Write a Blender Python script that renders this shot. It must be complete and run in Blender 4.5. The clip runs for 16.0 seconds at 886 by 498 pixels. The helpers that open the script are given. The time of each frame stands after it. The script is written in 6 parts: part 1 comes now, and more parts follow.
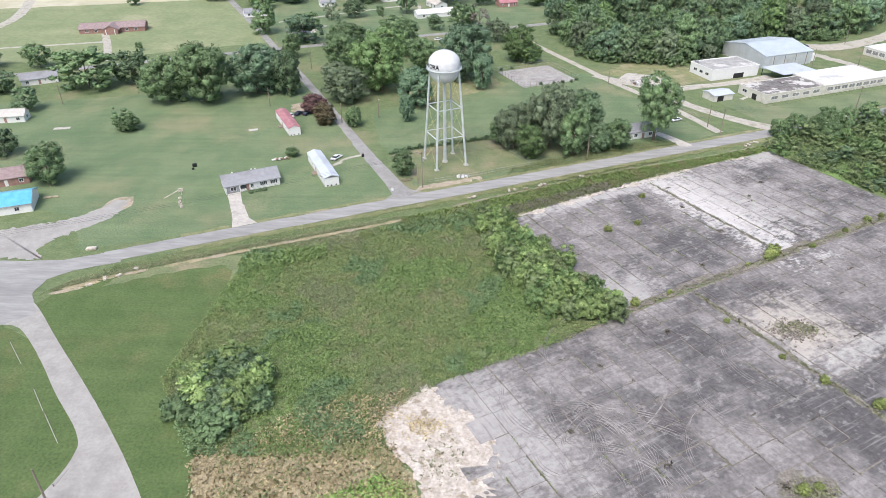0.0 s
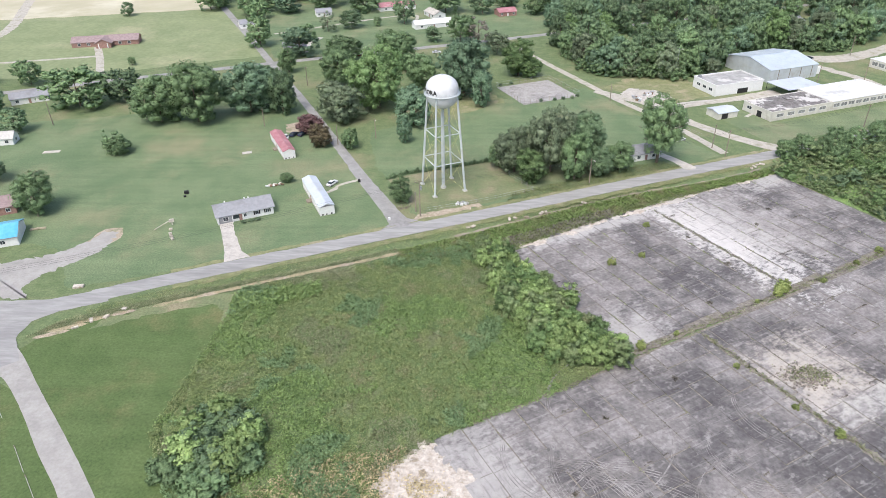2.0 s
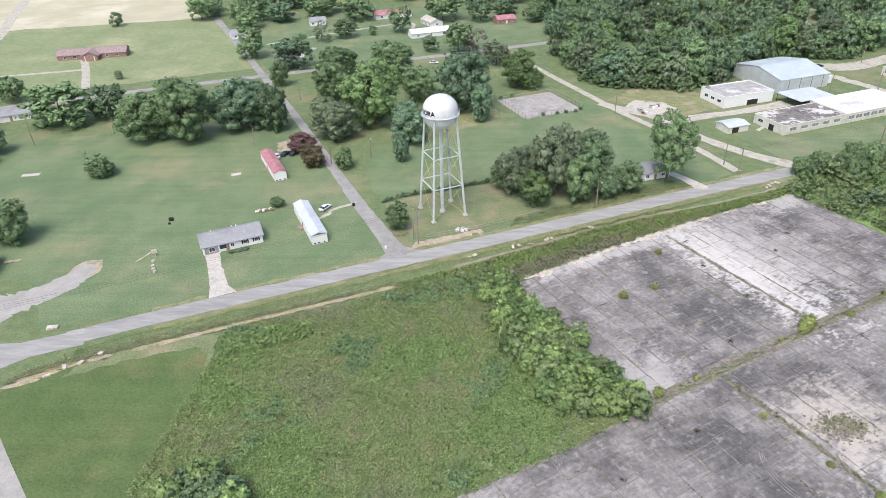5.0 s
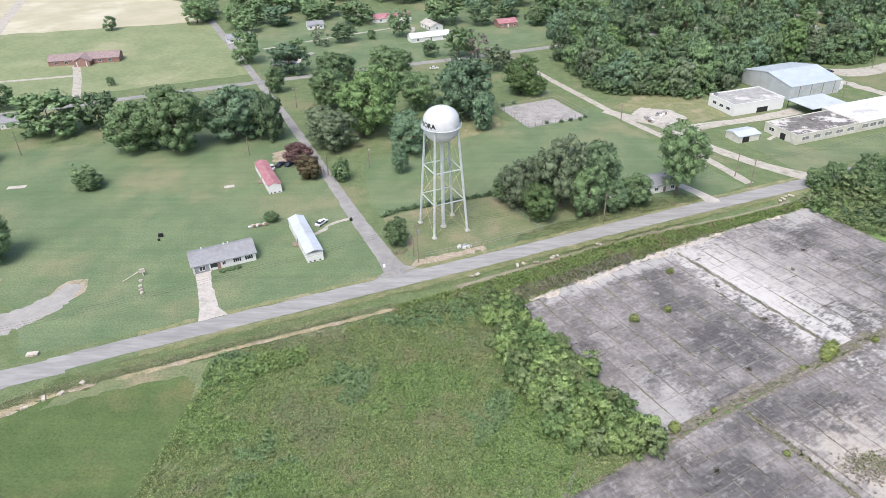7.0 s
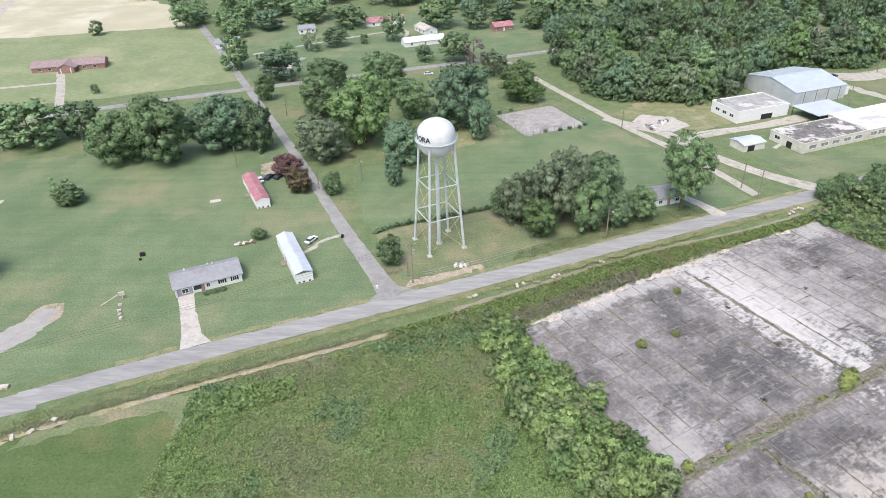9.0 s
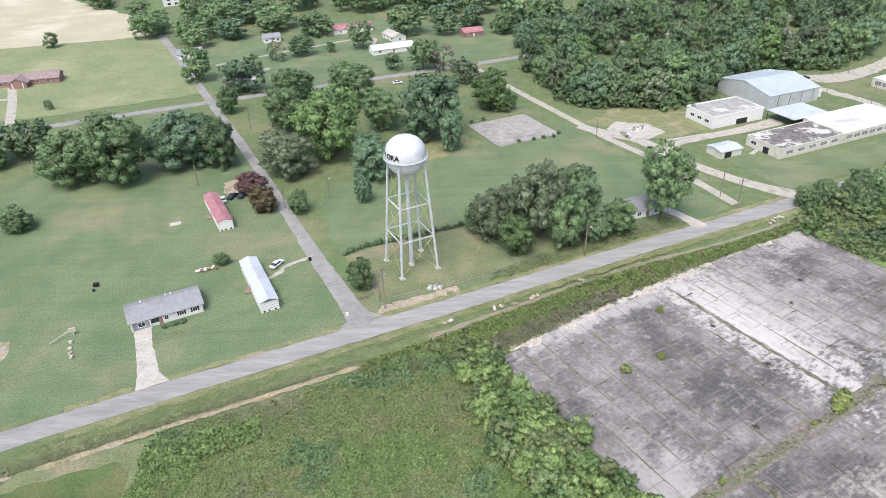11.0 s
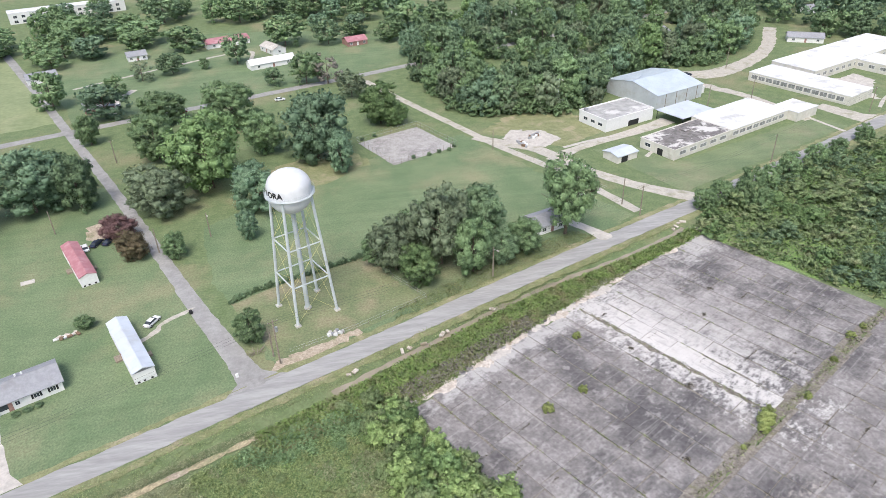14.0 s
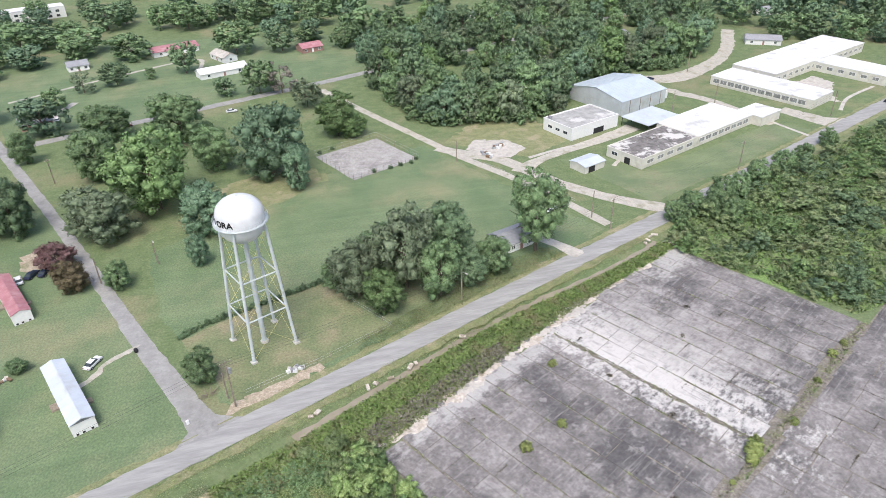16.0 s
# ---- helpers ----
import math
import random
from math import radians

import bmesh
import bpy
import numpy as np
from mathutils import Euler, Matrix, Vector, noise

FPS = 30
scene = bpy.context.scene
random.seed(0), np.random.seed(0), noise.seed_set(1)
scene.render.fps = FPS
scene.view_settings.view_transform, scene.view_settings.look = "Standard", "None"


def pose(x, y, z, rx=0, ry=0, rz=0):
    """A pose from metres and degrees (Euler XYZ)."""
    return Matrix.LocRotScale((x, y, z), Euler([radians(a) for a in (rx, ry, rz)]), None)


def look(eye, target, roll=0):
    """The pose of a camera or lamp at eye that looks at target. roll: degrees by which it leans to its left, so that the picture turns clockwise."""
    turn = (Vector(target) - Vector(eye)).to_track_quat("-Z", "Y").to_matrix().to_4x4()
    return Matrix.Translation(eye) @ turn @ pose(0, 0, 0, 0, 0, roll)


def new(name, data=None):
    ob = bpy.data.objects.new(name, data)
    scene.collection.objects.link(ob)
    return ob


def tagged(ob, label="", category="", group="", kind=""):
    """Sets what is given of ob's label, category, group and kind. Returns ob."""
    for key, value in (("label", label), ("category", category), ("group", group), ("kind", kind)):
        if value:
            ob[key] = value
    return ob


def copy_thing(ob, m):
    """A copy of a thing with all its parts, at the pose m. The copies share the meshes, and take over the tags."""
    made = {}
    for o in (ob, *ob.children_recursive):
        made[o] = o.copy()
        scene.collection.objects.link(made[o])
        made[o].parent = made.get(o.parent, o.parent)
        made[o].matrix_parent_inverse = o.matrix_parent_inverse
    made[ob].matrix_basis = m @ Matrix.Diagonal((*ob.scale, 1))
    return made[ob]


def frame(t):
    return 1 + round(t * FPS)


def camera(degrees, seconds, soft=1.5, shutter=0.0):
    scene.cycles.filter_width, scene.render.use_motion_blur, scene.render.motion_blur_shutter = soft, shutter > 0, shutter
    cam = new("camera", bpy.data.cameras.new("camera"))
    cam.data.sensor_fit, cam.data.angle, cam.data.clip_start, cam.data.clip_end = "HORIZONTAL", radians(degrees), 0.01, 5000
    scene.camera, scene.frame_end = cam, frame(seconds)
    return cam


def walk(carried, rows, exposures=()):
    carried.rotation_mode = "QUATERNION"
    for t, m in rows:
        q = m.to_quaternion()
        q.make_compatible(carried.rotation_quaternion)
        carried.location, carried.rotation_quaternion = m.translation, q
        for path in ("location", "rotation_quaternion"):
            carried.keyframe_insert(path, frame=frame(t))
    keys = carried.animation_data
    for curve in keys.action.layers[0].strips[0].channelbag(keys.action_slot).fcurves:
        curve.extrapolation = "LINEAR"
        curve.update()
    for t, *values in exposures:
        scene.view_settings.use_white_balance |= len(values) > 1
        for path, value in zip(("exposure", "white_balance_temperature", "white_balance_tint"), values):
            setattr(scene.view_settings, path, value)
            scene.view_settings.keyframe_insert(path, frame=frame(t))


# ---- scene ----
cam = camera(66.6, 16.0, soft=0.7)
PATH = [
    (0, (1.705, 1.54, 93.265), (1.612, 3.25, 92.232), -0.6),
    (0.5, (1.64, 4.096, 94.232), (1.547, 5.806, 93.198), -0.6),
    (1, (1.702, 6.583, 95.733), (1.608, 8.292, 94.697), -0.8),
    (1.5, (1.589, 9.033, 97.364), (1.497, 10.741, 96.328), -0.8),
    (2, (1.704, 11.685, 98.821), (1.611, 13.392, 97.782), -0.9),
    (2.5, (1.68, 14.199, 99.628), (1.586, 15.905, 98.589), -1.0),
    (3, (1.571, 16.634, 99.913), (1.478, 18.34, 98.874), -1.1),
    (3.5, (1.351, 18.86, 99.98), (1.259, 20.568, 98.942), -1.1),
    (4, (1.127, 21.21, 99.952), (1.036, 22.918, 98.915), -1.2),
    (6.5, (0.382, 33.268, 99.624), (0.293, 34.978, 98.589), -1.4),
    (7, (0.086, 35.808, 99.633), (-0.003, 37.517, 98.598), -1.4),
    (7.5, (-0.114, 38.274, 99.537), (-0.202, 39.983, 98.503), -1.4),
    (8, (-0.281, 40.867, 99.485), (-0.369, 42.576, 98.45), -1.4),
    (8.5, (-0.584, 43.412, 99.479), (-0.67, 45.122, 98.444), -1.4),
    (9, (-0.339, 46.152, 99.41), (-0.415, 47.861, 98.375), -1.5),
    (9.2, (-0.104, 47.374, 99.367), (-0.13, 49.084, 98.33), -1.6),
    (11.3, (0.506, 57.65, 99.3), (0.511, 59.364, 98.269), -1.9),
    (11.5, (0.894, 58.842, 99.264), (0.986, 60.551, 98.229), -1.9),
    (12, (0.497, 61.912, 99.338), (0.74, 63.602, 98.298), -1.9),
    (12.5, (0.66, 64.544, 99.336), (0.912, 66.234, 98.296), -1.8),
    (13, (1.053, 67.234, 99.325), (1.309, 68.924, 98.286), -1.7),
    (13.5, (1.698, 70.016, 99.271), (1.954, 71.706, 98.234), -1.7),
    (14, (2.721, 72.459, 99.106), (2.998, 74.147, 98.07), -1.7),
    (14.5, (2.869, 75.47, 99.117), (3.247, 77.135, 98.076), -1.6),
    (15, (3.116, 78.127, 99.131), (3.499, 79.792, 98.091), -1.5),
    (15.5, (3.501, 80.802, 99.05), (3.886, 82.467, 98.011), -1.3),
    (16, (4.162, 83.549, 98.933), (4.548, 85.215, 97.896), -1.3),
]
walk(cam, [(t, look(eye, target, roll)) for t, eye, target, roll in PATH])

# ---- light ----
EXPOSURE, KELVIN = 0.57, 6270.0
world = bpy.data.worlds.new("sky_world")
scene.world = world
world.use_nodes = True
wn = world.node_tree.nodes
sky = wn.new("ShaderNodeTexSky")
sky.sky_type = "NISHITA"
sky.sun_disc = False
sky.sun_elevation = radians(58)
sky.sun_rotation = radians(200)
sky.dust_density = 4.0
sky.ozone_density = 0.6
SKY = 0.15
wn["Background"].inputs["Strength"].default_value = SKY
world.node_tree.links.new(sky.outputs["Color"], wn["Background"].inputs["Color"])
lamp = bpy.data.lights.new("sun", "SUN")
lamp.energy, lamp.angle, lamp.color = 1.45, radians(25), (1.0, 0.96, 0.9)
sun = new("sun", lamp)
SUN_AZ = radians(200)
sun.matrix_world = look((math.sin(SUN_AZ) * 60, math.cos(SUN_AZ) * 60, 100), (0, 0, 0))
scene.view_settings.exposure = EXPOSURE
scene.view_settings.use_white_balance = True
scene.view_settings.white_balance_temperature = KELVIN
scene.view_settings.white_balance_tint = 10.0


# ---- materials ----
def material(name, c1, c2, scale=1.0, c3=None, scale3=0.1, rough=0.85, bump=0.0, bump_scale=8.0, metal=0.0,
             island=0.0, each=0.0, leaf=0.0, stretch=None, cut3=(0.5, 0.7), fine=None, streaks=None):
    """Two colours mixed by grain, a third laid over in large patches; island and each vary it piece by piece."""
    m = bpy.data.materials.new(name)
    m.use_nodes = True
    nt = m.node_tree
    n, l = nt.nodes, nt.links
    bsdf = n["Principled BSDF"]
    bsdf.inputs["Roughness"].default_value = rough
    bsdf.inputs["Metallic"].default_value = metal
    bsdf.inputs["Specular IOR Level"].default_value = 0.25
    geo = n.new("ShaderNodeNewGeometry")
    where = geo.outputs["Position"]
    if stretch:
        mp = n.new("ShaderNodeMapping")
        mp.inputs["Rotation"].default_value = (0, 0, radians(stretch[0]))
        mp.inputs["Scale"].default_value = stretch[1]
        l.new(where, mp.inputs["Vector"])
        where = mp.outputs["Vector"]

    def grain(size, detail=5.0, src=None):
        t = n.new("ShaderNodeTexNoise")
        t.inputs["Scale"].default_value = size
        t.inputs["Detail"].default_value = detail
        t.inputs["Roughness"].default_value = 0.62
        l.new(src or where, t.inputs["Vector"])
        return t.outputs["Fac"]

    def ramp(fac, a, b):
        r = n.new("ShaderNodeMapRange")
        r.inputs["From Min"].default_value, r.inputs["From Max"].default_value = a, b
        r.interpolation_type = "SMOOTHSTEP"
        l.new(fac, r.inputs["Value"])
        return r.outputs["Result"]

    def blend(fac, a, b, kind="MIX"):
        x = n.new("ShaderNodeMix")
        x.data_type, x.blend_type = "RGBA", kind
        for sock, v in ((x.inputs["Factor"], fac), (x.inputs["A"], a), (x.inputs["B"], b)):
            if hasattr(v, "default_value"):
                l.new(v, sock)
            elif isinstance(v, tuple):
                sock.default_value = (*v, 1)
            else:
                sock.default_value = v
        return x.outputs["Result"]

    col = blend(ramp(grain(scale), 0.3, 0.7), c1, c2)
    if c3:
        col = blend(ramp(grain(scale3, 6.0), *cut3), col, c3)
    if fine:
        r = n.new("ShaderNodeMapRange")
        r.inputs["From Min"].default_value, r.inputs["From Max"].default_value = 0.3, 0.7
        r.inputs["To Min"].default_value, r.inputs["To Max"].default_value = 1 - fine[1], 1 + fine[1]
        l.new(grain(fine[0], 4.0), r.inputs["Value"])
        cf = n.new("ShaderNodeCombineColor")
        for k in range(3):
            l.new(r.outputs["Result"], cf.inputs[k])
        col = blend(1.0, col, cf.outputs["Color"], "MULTIPLY")
    if streaks:
        ms = n.new("ShaderNodeMapping")
        ms.inputs["Rotation"].default_value = (0, 0, radians(streaks[0]))
        ms.inputs["Scale"].default_value = (0.05, 1.0, 1.0)
        l.new(geo.outputs["Position"], ms.inputs["Vector"])
        rs = n.new("ShaderNodeMapRange")
        rs.inputs["From Min"].default_value, rs.inputs["From Max"].default_value = 0.3, 0.7
        rs.inputs["To Min"].default_value, rs.inputs["To Max"].default_value = 1 - streaks[2], 1 + streaks[2]
        l.new(grain(streaks[1], 3.0, ms.outputs["Vector"]), rs.inputs["Value"])
        cs = n.new("ShaderNodeCombineColor")
        for k in range(3):
            l.new(rs.outputs["Result"], cs.inputs[k])
        col = blend(1.0, col, cs.outputs["Color"], "MULTIPLY")
    for amount, node, out in ((island, geo, "Random Per Island"), (each, n.new("ShaderNodeObjectInfo"), "Random")):
        if amount:
            v = n.new("ShaderNodeMapRange")
            v.inputs["To Min"].default_value, v.inputs["To Max"].default_value = 1 - amount, 1 + amount
            l.new(node.outputs[out], v.inputs["Value"])
            cc = n.new("ShaderNodeCombineColor")
            for k in range(3):
                l.new(v.outputs["Result"], cc.inputs[k])
            col = blend(1.0, col, cc.outputs["Color"], "MULTIPLY")
    l.new(col, bsdf.inputs["Base Color"])
    if bump:
        b = n.new("ShaderNodeBump")
        b.inputs["Strength"].default_value = bump
        b.inputs["Distance"].default_value = 0.15
        l.new(grain(bump_scale, 4.0, geo.outputs["Position"]), b.inputs["Height"])
        l.new(b.outputs["Normal"], bsdf.inputs["Normal"])
    if leaf:
        tr = n.new("ShaderNodeBsdfTranslucent")
        l.new(col, tr.inputs["Color"])
        mx = n.new("ShaderNodeMixShader")
        mx.inputs["Fac"].default_value = leaf
        l.new(bsdf.outputs["BSDF"], mx.inputs[1])
        l.new(tr.outputs["BSDF"], mx.inputs[2])
        l.new(mx.outputs["Shader"], n["Material Output"].inputs["Surface"])
    return m


def plain(name, c, rough=0.6, metal=0.0, var=0.12, scale=1.5):
    return material(name, tuple(v * (1 - var) for v in c), tuple(min(1, v * (1 + var)) for v in c), scale, rough=rough, metal=metal)


M_GROUND = material("rough_grass", (0.122, 0.168, 0.075), (0.172, 0.215, 0.105), 0.25, (0.23, 0.225, 0.130), 0.035, bump=0.6, bump_scale=3.0, fine=(1.6, 0.22))
M_LAWN = material("mown_grass", (0.123, 0.178, 0.090), (0.176, 0.226, 0.121), 0.07, (0.248, 0.246, 0.145), 0.03, bump=0.15, bump_scale=5.0,
                  stretch=(-25, (1.0, 0.8, 1.0)), fine=(2.2, 0.26), cut3=(0.48, 0.72), streaks=(-26, 0.35, 0.08))
M_LAWN_PALE = material("pale_mown_grass", (0.140, 0.185, 0.098), (0.195, 0.238, 0.128), 0.07, (0.262, 0.248, 0.160), 0.03, bump=0.15, bump_scale=5.0, fine=(2.2, 0.26), cut3=(0.48, 0.7), streaks=(-24, 0.35, 0.08))
M_LAWN_DEEP = material("deep_green_lawn", (0.084, 0.128, 0.044), (0.110, 0.155, 0.058), 0.10, (0.180, 0.175, 0.080), 0.045, bump=0.4, bump_scale=5.0, fine=(1.8, 0.26), streaks=(62, 0.35, 0.07))
M_VERGE = material("verge_grass", (0.180, 0.202, 0.098), (0.26, 0.262, 0.140), 0.4, (0.34, 0.30, 0.20), 0.12, bump=0.6, bump_scale=3.0, fine=(2.0, 0.25))
M_PLOT = material("worn_plot_grass", (0.150, 0.185, 0.092), (0.205, 0.225, 0.120), 0.15, (0.270, 0.240, 0.155), 0.06, bump=0.3, bump_scale=4.0, fine=(1.8, 0.25), cut3=(0.48, 0.7))
M_LUSH = material("lush_weedy_grass", (0.15, 0.24, 0.075), (0.21, 0.31, 0.105), 0.3, (0.22, 0.235, 0.12), 0.12, bump=0.7, bump_scale=2.5, fine=(2.0, 0.35))
M_FIELD = material("weedy_field", (0.12, 0.185, 0.07), (0.18, 0.24, 0.105), 0.3, (0.22, 0.225, 0.13), 0.07, bump=0.8, bump_scale=2.5, fine=(2.0, 0.35))
# Both far field colours are lightened to stand for sunshine falling there.
M_FAR = material("sunlit_pasture", (0.205, 0.245, 0.125), (0.255, 0.290, 0.155), 0.05, (0.33, 0.33, 0.20), 0.02, fine=(0.4, 0.12))
M_SUNLIT_HAY = material("sunlit_hay_stubble", (0.43, 0.40, 0.28), (0.50, 0.465, 0.34), 0.04, (0.58, 0.55, 0.43), 0.02)
M_DRY = material("dry_grass", (0.33, 0.28, 0.18), (0.43, 0.365, 0.24), 0.5, (0.20, 0.215, 0.11), 0.12, bump=0.7, bump_scale=3.0, fine=(2.0, 0.3))
M_DIRT = material("bare_dirt", (0.34, 0.28, 0.21), (0.45, 0.38, 0.30), 0.5, (0.20, 0.21, 0.11), 0.2, bump=0.5, fine=(2.0, 0.25))
M_SAND = material("pale_sandy_rubble", (0.42, 0.36, 0.30), (0.60, 0.55, 0.49), 0.6, (0.30, 0.25, 0.18), 0.32, bump=0.6, bump_scale=2.0, cut3=(0.56, 0.66), fine=(1.8, 0.22))
M_ROAD = material("worn_asphalt", (0.285, 0.280, 0.272), (0.365, 0.358, 0.348), 0.35, (0.245, 0.24, 0.235), 0.09, rough=0.9, bump=0.1, stretch=(-24.7, (0.25, 1.6, 1.0)), fine=(1.2, 0.1))
M_LANE = material("pale_gravel", (0.40, 0.37, 0.32), (0.50, 0.465, 0.41), 0.5, (0.30, 0.29, 0.21), 0.2, bump=0.3, fine=(1.8, 0.12))
M_BEND = material("pale_worn_concrete_road", (0.33, 0.315, 0.295), (0.39, 0.375, 0.352), 0.3, (0.29, 0.28, 0.26), 0.1, bump=0.1, fine=(1.5, 0.08))
M_STREET = material("worn_grey_street", (0.27, 0.262, 0.252), (0.34, 0.332, 0.32), 0.3, (0.23, 0.225, 0.215), 0.12, rough=0.9, fine=(1.4, 0.1))
M_DRIVE = material("driveway_concrete", (0.44, 0.41, 0.37), (0.54, 0.505, 0.46), 0.5, (0.37, 0.34, 0.30), 0.3, bump=0.1, fine=(1.5, 0.12))
M_WATER = material("muddy_water", (0.27, 0.235, 0.175), (0.33, 0.29, 0.225), 0.3, rough=0.25)
M_WHITE = plain("white_siding", (0.74, 0.74, 0.73), var=0.05)
M_WHITE_ROOF = material("white_coated_roof", (0.66, 0.66, 0.66), (0.78, 0.78, 0.78), 0.3, (0.50, 0.49, 0.47), 0.12, rough=0.5, cut3=(0.52, 0.7), fine=(1.5, 0.08))
M_GREY_ROOF = material("grey_shingle", (0.26, 0.265, 0.285), (0.32, 0.325, 0.34), 1.2, (0.24, 0.24, 0.25), 0.2, rough=0.9)
M_METAL_ROOF = material("pale_blue_metal_roof", (0.52, 0.58, 0.63), (0.60, 0.66, 0.70), 0.3, (0.50, 0.53, 0.55), 0.15, rough=0.4, metal=0.2)
M_METAL_WALL = material("grey_steel_siding", (0.46, 0.49, 0.51), (0.54, 0.57, 0.59), 0.3, (0.42, 0.42, 0.40), 0.2, rough=0.5)
M_RED_ROOF = material("faded_red_roof", (0.37, 0.165, 0.185), (0.43, 0.215, 0.235), 0.5, (0.46, 0.28, 0.29), 0.25, rough=0.6)
M_MOBILE_ROOF = material("white_metal_roof", (0.50, 0.54, 0.60), (0.57, 0.61, 0.66), 0.4, (0.46, 0.48, 0.51), 0.2, rough=0.4)
M_BROWN_ROOF = material("brown_shingle", (0.27, 0.205, 0.205), (0.34, 0.265, 0.262), 0.8, rough=0.9)
M_BLUE = material("blue_tarpaulin", (0.10, 0.38, 0.55), (0.16, 0.48, 0.64), 0.5, rough=0.45)
M_BRICK = material("red_brown_brick", (0.28, 0.165, 0.14), (0.36, 0.225, 0.195), 1.5)
M_PALE_WALL = material("cream_brick_wall", (0.56, 0.54, 0.48), (0.66, 0.64, 0.58), 0.5, (0.45, 0.42, 0.36), 0.2, cut3=(0.55, 0.75))
M_GRIME_ROOF = material("weathered_gravel_roof", (0.13, 0.12, 0.115), (0.24, 0.225, 0.215), 0.5, (0.58, 0.56, 0.53), 0.14, rough=0.95, cut3=(0.52, 0.6))
M_GREY_FLAT = material("grey_felt_roof", (0.30, 0.30, 0.29), (0.42, 0.41, 0.40), 0.4, (0.58, 0.57, 0.55), 0.12, rough=0.95, cut3=(0.54, 0.64))
M_GLASS = plain("window_glass", (0.05, 0.06, 0.07), 0.12)
M_PALE_GLASS = material("pale_school_glass", (0.16, 0.165, 0.16), (0.30, 0.305, 0.30), 0.6, rough=0.3)
# Near black: painted shade of openings on solid walls, and the canopy's dark posts.
M_DARK = plain("opening_shade_and_dark_posts", (0.03, 0.03, 0.03), 0.8)
M_TANK = material("white_tank_paint", (0.60, 0.61, 0.63), (0.70, 0.71, 0.73), 0.35, (0.50, 0.50, 0.50), 0.4, rough=0.35, cut3=(0.6, 0.8))
M_LEG = material("pale_grey_green_paint", (0.44, 0.48, 0.49), (0.52, 0.56, 0.57), 0.6, (0.36, 0.35, 0.31), 0.5, rough=0.5, cut3=(0.6, 0.75))
M_ROD = plain("yellow_tie_rod", (0.55, 0.52, 0.22))
M_BLACK = plain("black_paint", (0.02, 0.02, 0.022), 0.6)
M_CONC = plain("pale_concrete", (0.50, 0.48, 0.45), 0.9)
M_POLE = material("weathered_pole_wood", (0.20, 0.165, 0.13), (0.30, 0.26, 0.21), 2.0)
M_WIRE = plain("dark_cable", (0.05, 0.05, 0.05), 0.6)
M_BARK = material("bark", (0.10, 0.08, 0.06), (0.17, 0.14, 0.11), 1.5, bump=0.5)
M_STEEL = plain("galvanised_steel", (0.45, 0.46, 0.47), 0.45, 0.6)
M_CAR_WHITE = plain("white_car_paint", (0.75, 0.75, 0.76), 0.25, var=0.02)
M_CAR_DARK = plain("dark_blue_car_paint", (0.03, 0.04, 0.07), 0.25)
M_CAR_RED = plain("dark_red_car_paint", (0.16, 0.03, 0.03), 0.25)
M_TYRE = plain("tyre_rubber", (0.025, 0.025, 0.025), 0.85)
M_CURB = plain("rusted_scrap", (0.22, 0.15, 0.10), 0.9)


def leafy(name, c1, c2, c3=None):
    return material(name, c1, c2, 0.45, c3, 0.16, rough=0.7, island=0.24, each=0.22, leaf=0.2)


LEAF = {
    "mid": leafy("mid_green_leaves", (0.159, 0.242, 0.117), (0.247, 0.355, 0.179)),
    "dark": leafy("dark_green_leaves", (0.138, 0.208, 0.117), (0.214, 0.307, 0.166)),
    "bright": leafy("bright_green_leaves", (0.154, 0.243, 0.096), (0.233, 0.340, 0.148)),
    "pale": leafy("pale_olive_leaves", (0.172, 0.227, 0.135), (0.257, 0.317, 0.201)),
    "blue": leafy("blue_green_leaves", (0.150, 0.239, 0.146), (0.224, 0.328, 0.206)),
    "maroon": leafy("maroon_leaves", (0.183, 0.105, 0.105), (0.264, 0.165, 0.159)),
    "rust": leafy("rusty_brown_leaves", (0.150, 0.118, 0.072), (0.205, 0.178, 0.105)),
    "shrub": leafy("shrub_leaves", (0.221, 0.325, 0.121), (0.358, 0.468, 0.196)),
    "lime": leafy("yellow_green_leaves", (0.250, 0.310, 0.105), (0.370, 0.420, 0.165)),
    "thicket": leafy("thicket_leaves", (0.170, 0.239, 0.107), (0.266, 0.337, 0.164), (0.330, 0.353, 0.199)),
    "weed": leafy("weed_leaves", (0.180, 0.232, 0.097), (0.275, 0.325, 0.144), (0.290, 0.275, 0.158)),
    "broadweed": leafy("broad_weed_leaves", (0.163, 0.245, 0.090), (0.247, 0.337, 0.131)),
    "dullweed": leafy("seeding_weed_stems", (0.195, 0.215, 0.118), (0.285, 0.300, 0.180)),
    "verge": leafy("verge_weed_leaves", (0.224, 0.345, 0.105), (0.333, 0.460, 0.155), (0.345, 0.345, 0.175)),
    "crumb": leafy("dark_joint_moss", (0.098, 0.088, 0.072), (0.156, 0.143, 0.111)),
    "straw": leafy("dry_straw", (0.425, 0.356, 0.213), (0.587, 0.500, 0.312)),
    "bare": leafy("grey_twigs", (0.250, 0.225, 0.190), (0.340, 0.315, 0.275)),
}


# ---- mesh helpers ----
def thing(name, x, y, z=0.0, rz=0.0, label="", category="", group="", kind=""):
    ob = new(name)
    ob.empty_display_size = 0.5
    ob.matrix_basis = pose(x, y, z, 0, 0, rz)
    return tagged(ob, label, category, group, kind)


def part(name, bm, mat, parent=None, label=""):
    me = bpy.data.meshes.new(name)
    bm.to_mesh(me)
    bm.free()
    me.materials.append(mat)
    ob = new(name, me)
    if parent is not None:
        ob.parent = parent
    return tagged(ob, label)


